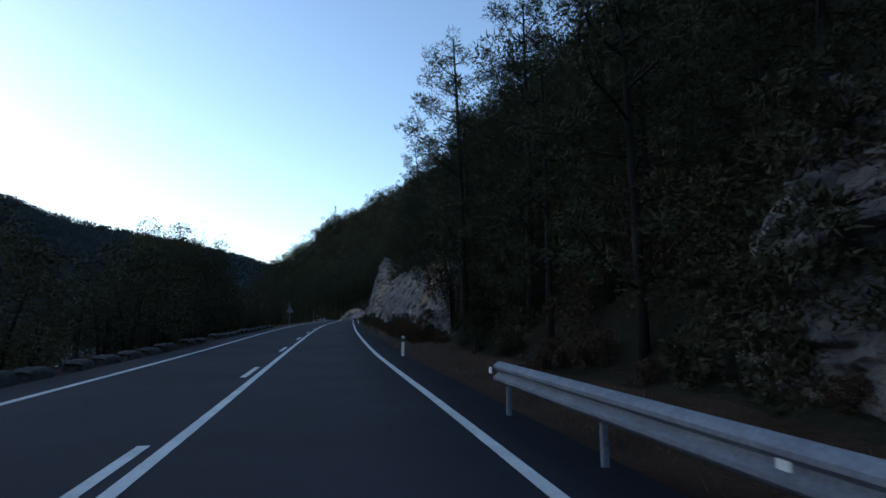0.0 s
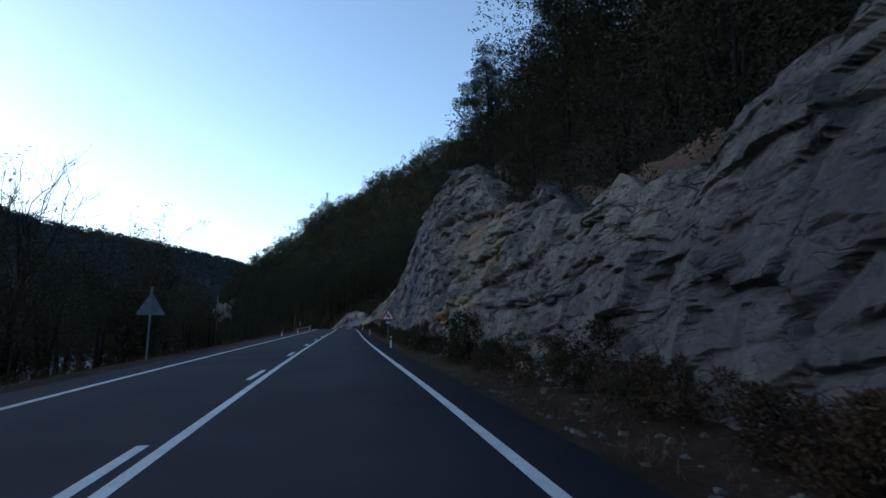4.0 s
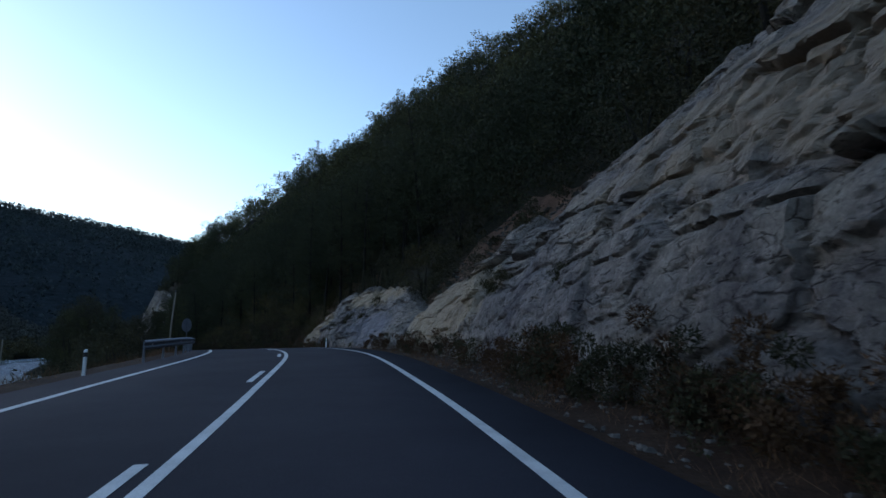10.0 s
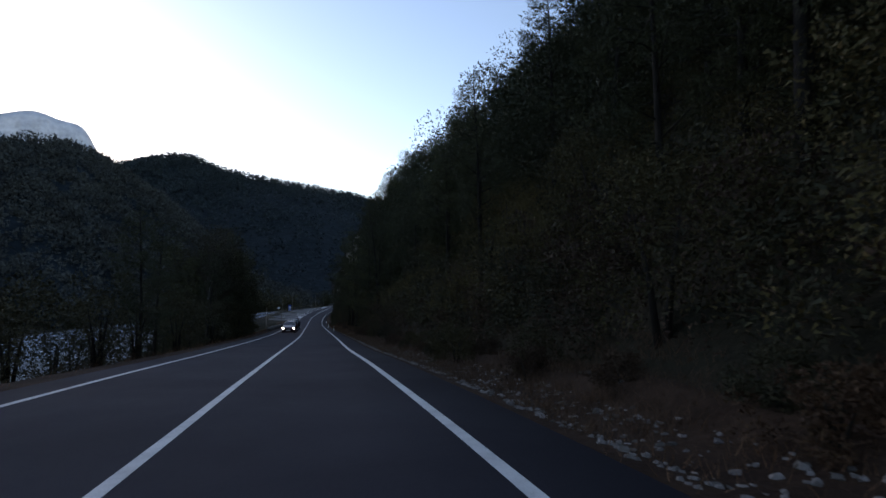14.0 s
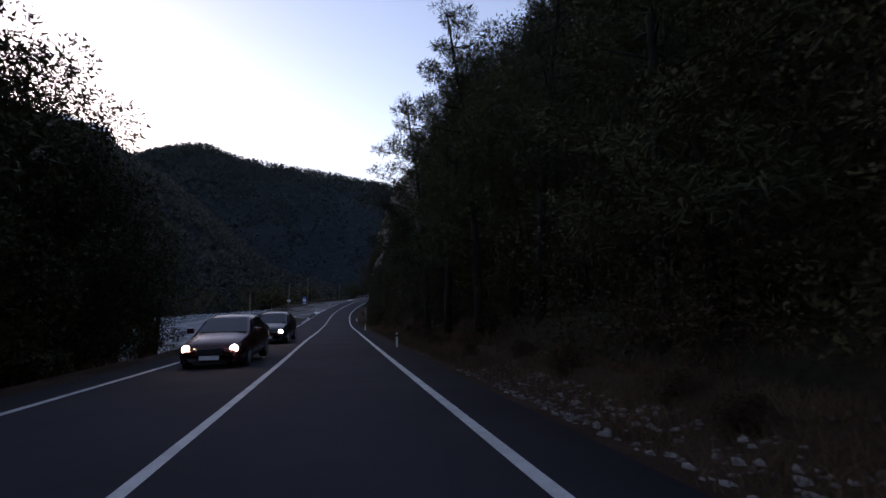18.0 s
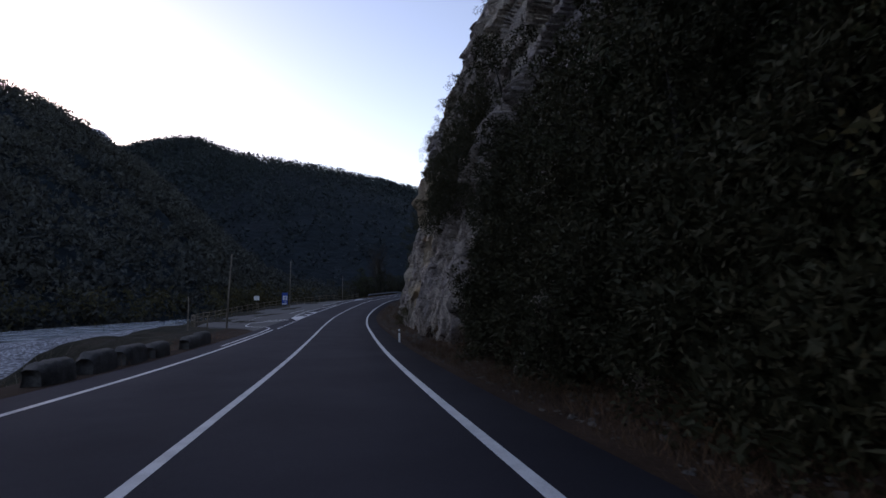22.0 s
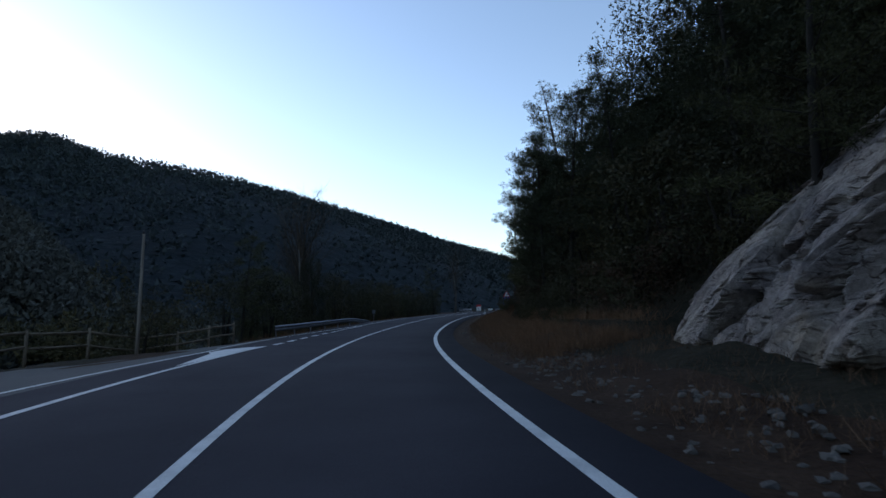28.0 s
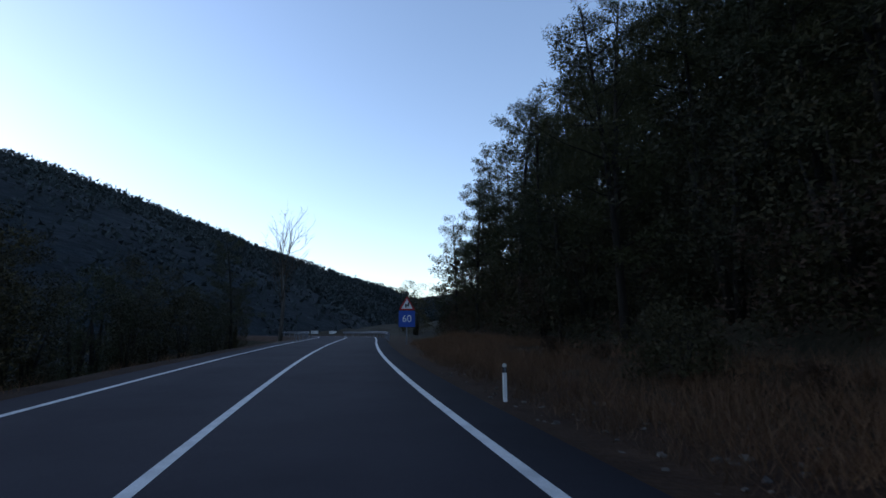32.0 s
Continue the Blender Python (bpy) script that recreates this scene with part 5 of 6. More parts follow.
gu_ = table(RIGHT, gs_)[0] - 1.1 + 1.3 * tr.uniform(0, 1, len(gs_))
half = tr.uniform(size=len(gs_)) < 0.5
for pick, mat, hue in ((half, M_RUSSET, "russet"), (~half, M_OAK, "dark green")):
    wood("tall_scrub", gs_[pick], gu_[pick], lambda a, b: hillside(a, b) - 0.25, 1.1, mat, f"thick {hue} scrub heaped against the rock face", 31 + len(hue), 520, 1.6)
# undergrowth that fills the slope between the trunks
us_ = np.concatenate([tr.uniform(-14, 182, 900), tr.uniform(182, 306, 1400), tr.uniform(384, 470, 900)])
ut, uh, ul, slope_ = table(RIGHT, us_)
uu_ = ut + ul + 0.5 + 15 * tr.uniform(0, 1, 3200) ** 1.2 + np.where(uh > 1.5, 1.3, 0)
brown = (us_ > 182) & (us_ < 238)
wood("autumn_undergrowth", us_[brown], uu_[brown], lambda a, b: hillside(a, b) - 0.3, 1.9, M_AUTUMN, "olive and yellowing undergrowth between the oaks", 18, 330)
us_, uu_ = us_[~brown], uu_[~brown]
wood("undergrowth", us_, uu_, lambda a, b: hillside(a, b) - 0.3, 1.9, M_OAK, "dense dark undergrowth between the trunks", 8, 330, 1.25)
ws, wu = tr.uniform(-20, 470, n_), 20 + 75 * tr.uniform(0, 1, n_) ** 0.8
wood("slope_forest", ws, wu, hillside, 8.0, M_PINE, "dark pine forest covering the steep slope", 5, 190)
ws, wu = tr.uniform(-20, 480, 1200), 18 + 60 * tr.uniform(0, 1, 1200) ** 0.8
wood("slope_oakwood", ws, wu, hillside, 6.0, M_OAK, "olive oak scrub among the pines of the slope", 6, 150)
th = np.array(thicket)
wood("bank_thicket", th[:, 0], th[:, 1], left_side, 4.6, M_OAK, "dark thicket on the bank below the road", 9, 420)
ws, wu = tr.uniform(-20, 560, 700), -tr.uniform(72, 108, 700)
wood("valley_wood", ws, wu, left_side, 8.0, M_OAK, "dark woodland on the far river bank", 7, 60)

# ---- roadside things ----
def text_mesh(body, size, mat, depth=0.004):
    cu = bpy.data.curves.new("writing", "FONT")
    cu.body, cu.size, cu.extrude, cu.align_x, cu.align_y = body, size, depth, "CENTER", "CENTER"
    ob = bpy.data.objects.new("writing", cu)
    scene.collection.objects.link(ob)
    bpy.context.view_layer.update()
    me = bpy.data.meshes.new_from_object(ob)
    bpy.data.objects.remove(ob)
    me.materials.clear()
    me.materials.append(mat)
    return me


FACE = pose(0, 0, 0, 90, 0, 0)      # lays writing upright, to be read from the south


def guard_rail(s0, s1, u0, u1, side, label, top=0.78, end_drop=0.0):
    """A W-shaped steel barrier on posts; side is +1 where it stands to the right of the road."""
    rail = tagged(new("guard_rail"), label, "guard rail")
    s = np.arange(s0, s1 + 0.01, 1.0)
    uu = np.interp(s, [s0, s1], [u0, u1])
    drop = end_drop * np.clip((s - (s1 - 6)) / 6, 0, 1) ** 1.5
    prof = [(0, 0), (0.055, 0.03), (0.085, 0.06), (0.085, 0.095), (0.02, 0.14), (0.02, 0.17), (0.085, 0.215), (0.085, 0.25), (0.055, 0.28), (0, 0.31)]
    loop = prof + [(a - 0.012, b) for a, b in prof[::-1]]
    V = np.stack([spot(s, uu - side * a, top - 0.31 + b - drop) for a, b in loop + loop[:1]], 1)
    part("beam", sheet("beam", V, M_STEEL, False), rail, "galvanised steel beam")
    post = Build().box(-0.035, -0.03, -0.5, 0.035, 0.03, top - 0.05, 0.012).mesh("post", M_STEEL)
    refl = Build().box(-0.01, -0.05, 0, 0.01, 0.05, 0.09, 0.005).mesh("reflector", M_WHITE)
    for k, q in enumerate(np.arange(s0 + 0.4, s1, 2.6)):
        a = float(np.interp(q, s, uu))
        dd = float(np.interp(q, s, drop))
        part("post", post, rail, m=stand(q, a + side * 0.075, -dd))
        if k % 2 == 0:
            part("reflector", refl, rail, "small white reflector", stand(q + 0.5, a - side * 0.035, top - 0.2 - dd))
    return rail


guard_rail(-34, 3.4, 4.35, 4.05, 1, "galvanised steel guard rail with a pale scrape, ending beside trees", 0.73)
guard_rail(150, 175, -4.3, -4.1, -1, "dull steel guard rail on the outer edge of the bend", 0.72)
guard_rail(399.3, 418, -5.35, -4.4, -1, "dark steel guard rail above the river with its end turned down", 0.56, 0.5)
guard_rail(472, 512, 4.5, 4.6, 1, "pale steel guard rail at the start of the bend", 0.75)
guard_rail(478, 515, -4.6, -4.6, -1, "steel guard rail along the outside of the bend", 0.75)


def delineator():
    d = tagged(new("marker_post"), "white plastic roadside marker post with a black band", "marker post", "marker posts")
    ring = [(-0.05, -0.06), (0.05, -0.06), (0.065, 0), (0.04, 0.05), (-0.04, 0.05), (-0.065, 0)]
    part("body", Build().prism(ring, -0.3, 0.9).add([(x * 0.9, y * 0.9, 0.9 + (0.03 if y < 0 else 0.0)) for x, y in ring], [(0, 1, 2, 3, 4, 5)]).mesh("body", M_WHITE), d)
    part("band", Build().prism([(x * 1.06, y * 1.06) for x, y in ring], 0.66, 0.82).mesh("band", M_BLACK), d, "black band")
    part("reflector", Build().box(-0.025, -0.072, 0.68, 0.025, -0.064, 0.80).mesh("reflector", M_STEEL), d, "small grey reflector")
    return d


first_post = delineator()
POSTS = [(14.5, 4.25), (76.6, 4.3), (104.5, 4.3), (132.4, 4.2), (168.4, 4.3), (260.3, 4.2), (285.7, 4.15), (317.8, 4.35), (433.3, 5.0), (104.0, -4.4), (115.5, -4.05), (146.0, -4.45)]
for k, (s, u) in enumerate(POSTS):
    m = stand(s, u, -0.05 + 0.02 * (k % 3), 0 if u > 0 else 180, 0.82)
    if k:
        copy_thing(first_post, m)
    else:
        first_post.matrix_basis = m


def tri_ring(w, r):
    """A triangle w wide standing on its base, corners rounded by r."""
    h = w * 0.866
    out = []
    for cx, cz, a0 in ((-w / 2 + r * 1.732, r, 150), (w / 2 - r * 1.732, r, -90), (0, h - 2 * r, 30)):
        for k in range(5):
            a = radians(a0 + 30 * k)
            out.append((cx + r * math.cos(a), cz + r * math.sin(a)))
    return out


def bend_arrow(parent, w, z, flip):
    """The black double-bend arrow."""
    g = 1 if not flip else -1
    ring = [(-0.13, 0.50), (-0.09, 0.46), (-0.055, 0.42), (-0.055, 0.31), (0.06, 0.38), (0.105, 0.36), (0.105, 0.16), (0.085, 0.13), (0.055, 0.16), (0.02, 0.13), (0.02, 0.27), (-0.08, 0.21), (-0.13, 0.23), (-0.13, 0.42), (-0.16, 0.42)]
    pts = [(g * x * w, zz * w + z) for x, zz in ring]
    part("arrow", Build().plate(pts if g > 0 else pts[::-1], -0.034, -0.030).mesh("arrow", M_BLACK), parent, "black double-bend arrow")


def warning_sign(m, w, z, label, flip=False, back=False, post_top=None):
    sign = tagged(new("warning_sign"), label, "road sign")
    sign.matrix_basis = m
    part("post", Build().box(-0.04, -0.02, -0.5, 0.04, 0.02, post_top or z + w * 0.8, 0.01).mesh("post", M_STEEL), sign, "grey steel post")
    if back:
        part("panel", Build().plate([(x, zz + z) for x, zz in tri_ring(w, 0.05)], -0.045, -0.022).mesh("panel", M_STEEL), sign, "bare grey back of the panel")
        return sign
    part("panel", Build().plate([(x, zz + z) for x, zz in tri_ring(w, 0.05)], -0.026, -0.022).mesh("panel", M_RED), sign, "red border")
    part("field", Build().plate([(x * 0.70, (zz - w * 0.289) * 0.70 + w * 0.289 + z) for x, zz in tri_ring(w, 0.03)], -0.030, -0.026).mesh("field", M_WHITE), sign, "white field")
    bend_arrow(sign, w, z, flip)
    return sign


bend_sign = warning_sign(stand(88.5, 5.08, -0.12, 4), 1.08, 1.58, "red and white triangular double-bend sign on a grey post")
part("distance_plate", Build().box(-0.17, -0.032, 1.34, 0.17, -0.024, 1.48).mesh("distance_plate", M_WHITE), bend_sign, "small white distance plate")
part("writing", text_mesh("2  Km", 0.13, M_BLACK), bend_sign, m=pose(0, -0.034, 1.41) @ FACE)
warning_sign(stand(70.5, -5.15, -0.15, 180 + 12), 1.0, 1.75, "back of a triangular road sign on a tall grey post", back=True, post_top=2.8)
speed_sign = warning_sign(stand(464, 5.75, 0.1, 2, 1.22), 1.05, 2.0, "triangular bend sign above a blue panel for sixty", True)
part("speed_panel", Build().box(-0.52, -0.03, 0.93, 0.52, -0.022, 1.96, 0.0).mesh("speed_panel", M_BLUE), speed_sign, "blue speed panel")
part("writing", text_mesh("60", 0.62, M_WHITE), speed_sign, "white figures", pose(0, -0.034, 1.44) @ FACE)

disc_sign = tagged(new("round_sign"), "back of a round road sign beside the guard rail", "road sign")
disc_sign.matrix_basis = stand(168.2, -4.55, -0.2, 180 + 48)
part("post", Build().box(-0.04, -0.02, -0.5, 0.04, 0.02, 2.1, 0.01).mesh("post", M_STEEL), disc_sign)
part("panel", Build().plate([(0.42 * math.cos(k * 0.2618), 1.75 + 0.42 * math.sin(k * 0.2618)) for k in range(24)], -0.03, -0.022).mesh("panel", M_STEEL), disc_sign, "grey back of a round panel")


def km_stone(m, label, front):
    k = tagged(new("kilometre_marker"), label, "kilometre marker")
    k.matrix_basis = m
    part("post", Build().box(-0.035, -0.02, -0.5, 0.035, 0.02, 1.2, 0.01).mesh("post", M_STEEL), k)
    part("panel", Build().box(-0.22, -0.03, 0.72, 0.22, -0.021, 1.02).mesh("panel", M_WHITE if front else M_STEEL), k, "white panel" if front else "grey back of the panel")
    part("band", Build().box(-0.22, -0.03, 1.023, 0.22, -0.021, 1.2).mesh("band", M_RED if front else M_STEEL), k, "red band" if front else "grey back of the band")
    if front:
        part("writing", text_mesh("62", 0.30, M_BLACK), k, m=pose(0, -0.036, 0.87) @ FACE)


km_stone(stand(418.0, 5.36, 0.2, 0, 0.86), "white kilometre marker with a red band in dry grass", True)
km_stone(stand(422.1, -5.3, 0.15, 180, 0.72), "back of a kilometre marker beside the road", False)

# chevron boards
for k, (s, u) in enumerate([(505, 1.0), (505, 4.4)]):
    ch = tagged(new("chevron_board"), "white chevron board facing the bend", "road sign", "chevron boards")
    ch.matrix_basis = pose(-71.3 + 3.4 * k, 512.0 + 0.6 * k, 1.7, 0, 0, -4)
    part("panel", Build().box(-0.65, -0.03, 0.45, 0.65, -0.02, 0.95).mesh("panel", M_WHITE), ch)
    for leg in (-0.45, 0.45):
        part("post", Build().box(leg - 0.03, -0.015, -0.8, leg + 0.03, 0.03, 0.93).mesh("post", M_STEEL), ch)
    for c in range(4):
        x = -0.48 + 0.32 * c
        part("chevron", Build().plate([(x + 0.12, 0.47), (x + 0.2, 0.47), (x + 0.08, 0.70), (x + 0.2, 0.93), (x + 0.12, 0.93), (x, 0.70)], -0.036, -0.031).mesh("chevron", M_BLACK), ch)


def block_mesh(seed, L, H, W):
    """A guard stone: a squared block with worn, rounded shoulders."""
    r = np.random.default_rng(seed)
    n, m = 9, 12
    V = np.zeros((n, m + 1, 3))
    for i in range(n):
        t = -1 + 2 * i / (n - 1)
        e = (1 - abs(t) ** 6) ** 0.4 * 0.12 + 0.88 if abs(t) < 1 else 0.8
        for j in range(m + 1):
            a = math.pi * j / m
            c, s_ = math.cos(a), math.sin(a)
            V[i, j] = (W / 2 * e * np.sign(c) * abs(c) ** 0.45, L / 2 * t, H * e * abs(s_) ** 0.4 - 0.12)
    V += r.normal(size=V.shape) * 0.014
    fs = [tuple(f) for f in grid_faces(n, m + 1)] + [tuple(range(m, -1, -1)), tuple((n - 1) * (m + 1) + k for k in range(m + 1))]
    return mesh_of("block", V.reshape(-1, 3), fs, M_BLOCK, True)


BLOCKS = [block_mesh(k, L, H, 0.55) for k, (L, H) in enumerate([(1.72, 0.74), (1.64, 0.68), (1.2, 0.45), (0.9, 0.4)])]
br = np.random.default_rng(9)
for s in np.arange(-2, 52, 1.9):
    if br.uniform() < 0.8:
        tagged(part("guard_stone", BLOCKS[int(br.integers(2, 4))], m=stand(s + br.uniform(-0.2, 0.2), -4.95 + br.uniform(-0.1, 0.1), -0.08, br.uniform(-6, 6))), "low worn stone guard block on the verge", "guard stone", "guard stones")
for s in list(np.arange(267.2, 305, 2.12)) + [307.2, 309.6, 312, 314.3, 318.4, 320.6]:
    tagged(part("guard_stone", BLOCKS[int(br.integers(0, 2))], m=stand(s, -5.1 + br.uniform(-0.06, 0.06), -0.08, br.uniform(-3, 3))), "rounded dark stone guard block above the river", "guard stone", "guard stones")


def pole(s, u, h0, top, r=0.11, lean=0.0):
    p = tagged(new("utility_pole"), "weathered wooden utility pole leaning slightly", "pole", "utility poles")
    p.matrix_basis = stand(s, u, h0)
    b = Build().tube([(0, 0, -0.8), (lean * 0.4, 0, (top - h0) * 0.5), (lean, 0, top - h0)], [r, r * 0.85, r * 0.65], 8)
    part("shaft", b.mesh("shaft", M_POLE, True), p)
    part("insulator", Build().tube([(lean, 0, top - h0), (lean, 0, top - h0 + 0.14)], [0.05, 0.035], 8).mesh("insulator", M_BLACK, True), p, "dark insulator cap")


pole(303.3, -8.5, -1.6, 4.0, 0.08)
pole(338.0, -7.9, -0.3, 5.9, 0.075, 0.3)
pole(374.2, -10.9, -0.5, 6.7, 0.085, 0.1)
pole(390.2, -7.2, -0.5, 4.3, 0.07)
pole(337.2, -10.6, -0.8, 2.4, 0.06)
pole(93.0, -8.0, -1.0, 3.4, 0.09)
pole(170.1, -5.5, -0.4, 3.75, 0.06, 0.2)
pole(215.0, -18.0, -6.0, 3.0, 0.1)
pole(62.0, -7.6, -1.0, 2.6, 0.07)

# rustic wooden fence round the lay-by
FENCE = [(342.3, -10.6), (344.0, -12.4), (348, -13.6), (356, -14.0), (366, -14.2), (374, -13.6), (381, -12.1), (387, -9.9), (391, -8.2), (394.5, -7.1), (398.3, -6.4)]
fence = tagged(new("wooden_fence"), "rustic round-rail wooden fence along the lay-by", "fence")
fp = dense_line([FENCE[0]] + FENCE + [FENCE[-1]], 20)
fl = np.concatenate([[0], np.cumsum(np.hypot(*np.diff(fp, axis=0).T))])
fr = np.random.default_rng(3)
marks = np.arange(0, fl[-1], 1.9)
fpts = [(float(np.interp(q, fl, fp[:, 0])), float(np.interp(q, fl, fp[:, 1]))) for q in marks]
rail_post = Build().tube([(0, 0, -0.5), (0, 0, 0.55), (0, 0, 1.12)], [0.055, 0.052, 0.048], 7).mesh("post", M_WOOD, True)
for k, (s, u) in enumerate(fpts):
    h = left_h(s, u)
    part("post", rail_post, fence, m=stand(s, u, h, fr.uniform(0, 360), 1.0, fr.uniform(-2, 2)))
    if k + 1 < len(fpts) and fr.uniform() < 0.97:
        s2, u2 = fpts[k + 1]
        for hh in (0.55, 1.0):
            a, b = spot(s, u, h + hh + fr.uniform(-0.05, 0.05)), spot(s2, u2, left_h(s2, u2) + hh + fr.uniform(-0.05, 0.05))
            part("rail", Build().tube([a, (a + b) / 2 + fr.normal(size=3) * 0.015, b], [0.042, 0.038, 0.042], 6).mesh("rail", M_WOOD, True), fence)

# notice boards in the lay-by
board = tagged(new("information_board"), "tall blue and white information board on two posts", "sign")
board.matrix_basis = stand(376.4, -12.4, left_h(376.4, -12.4), 12)
for x in (-0.4, 0.4):
    part("post", Build().box(x - 0.035, -0.03, -0.4, x + 0.035, 0.03, 2.3, 0.01).mesh("post", M_STEEL), board)
part("panel", Build().box(-0.42, -0.055, 0.35, 0.42, -0.031, 2.25).mesh("panel", M_BLUE), board, "blue panel")
part("picture", Build().box(-0.30, -0.062, 1.05, 0.36, -0.056, 1.75).mesh("picture", M_WHITE), board, "white picture field")
part("figure", Build().box(-0.02, -0.068, 1.1, 0.12, -0.063, 1.62).mesh("figure", M_BLUE), board, "blue shape")
part("strip", Build().box(-0.36, -0.062, 0.40, 0.30, -0.056, 0.55).mesh("strip", M_WHITE), board, "white strip")
part("panel_mark", Build().box(-0.05, -0.062, 0.72, 0.2, -0.056, 0.86).mesh("panel_mark", M_WHITE), board, "white mark")
notice = tagged(new("notice_board"), "small white notice board on a post behind the fence", "sign")
notice.matrix_basis = stand(370.6, -14.6, left_h(370.6, -14.4), 8)
part("post", Build().box(-0.04, -0.03, -0.4, 0.04, 0.03, 2.1, 0.01).mesh("post", M_WOOD), notice)
part("panel", Build().box(-0.38, -0.05, 1.45, 0.38, -0.031, 2.05).mesh("panel", M_WHITE), notice, "plain white panel")

# the word on the lay-by's asphalt, read by those who leave it
me = text_mesh("STOP", 1.0, M_PAINT, 0.0)
co = np.zeros(len(me.vertices) * 3, np.float32)
me.vertices.foreach_get("co", co)
co = co.reshape(-1, 3)
tu, ts_ = -5.4 - co[:, 0] * 0.95, 346.2 - co[:, 1] * 2.0
me.vertices.foreach_set("co", spot(ts_, tu, lot_h(tu) + 0.008).astype(np.float32).ravel())
me.update()
part("writing", me, road, "the white painted word STOP")


def pylon(x, y, z, h):
    p = tagged(new("power_pylon"), "small steel lattice pylon on the wooded ridge", "pylon")
    p.matrix_basis = pose(x, y, z, 0, 0, 30)
    for sx, sy in ((-1, -1), (1, -1), (1, 1), (-1, 1)):
        part("leg", Build().tube([(sx * 0.9, sy * 0.9, -2), (sx * 0.25, sy * 0.25, h)], [0.13, 0.09], 4).mesh("leg", M_STEEL), p)
    for k, zz in enumerate(np.linspace(0.1, 0.9, 7) * h):
        w = 0.9 - 0.65 * zz / h
        part("brace", Build().tube([(-w, -w, zz), (w, -w, zz + h * 0.1)], [0.06, 0.06], 4).mesh("brace", M_STEEL), p)
        part("brace", Build().tube([(w, w, zz), (-w, w, zz + h * 0.1)], [0.06, 0.06], 4).mesh("brace", M_STEEL), p)
    for zz, w in ((0.8, 2.6), (0.97, 1.8)):
        part("arm", Build().tube([(-w, 0, zz * h), (w, 0, zz * h)], [0.09, 0.09], 4).mesh("arm", M_STEEL), p)


top_h = float(hillside(np.array(332.0), np.array(66.0)))
px, py, pz = spot(332.0, 66.0, top_h)
pylon(px, py, pz, 17)

# ---- the oncoming car ----
M_CAR = plain("dark_red_car_paint", (0.06, 0.013, 0.015), 0.25, 0.35, 0.6, 0.15, 2)
M_GLASS, _gt, _gb = nodes_of("tinted_car_glass", 0.06, 0.6)
_gb.inputs["Base Color"].default_value = (0.012, 0.015, 0.02, 1)
M_TYRE = plain("tyre_rubber", (0.018, 0.018, 0.018), 0.85)
M_RIM = plain("alloy_rim", (0.35, 0.35, 0.36), 0.35, 0.9)
M_CHROME = plain("chrome", (0.6, 0.6, 0.62), 0.15, 1.0)
M_LAMP, _lt, _lb = nodes_of("lit_headlamp", 0.2)
_lb.inputs["Emission Color"].default_value = (1.0, 0.83, 0.6, 1)
_lb.inputs["Emission Strength"].default_value = 14.0

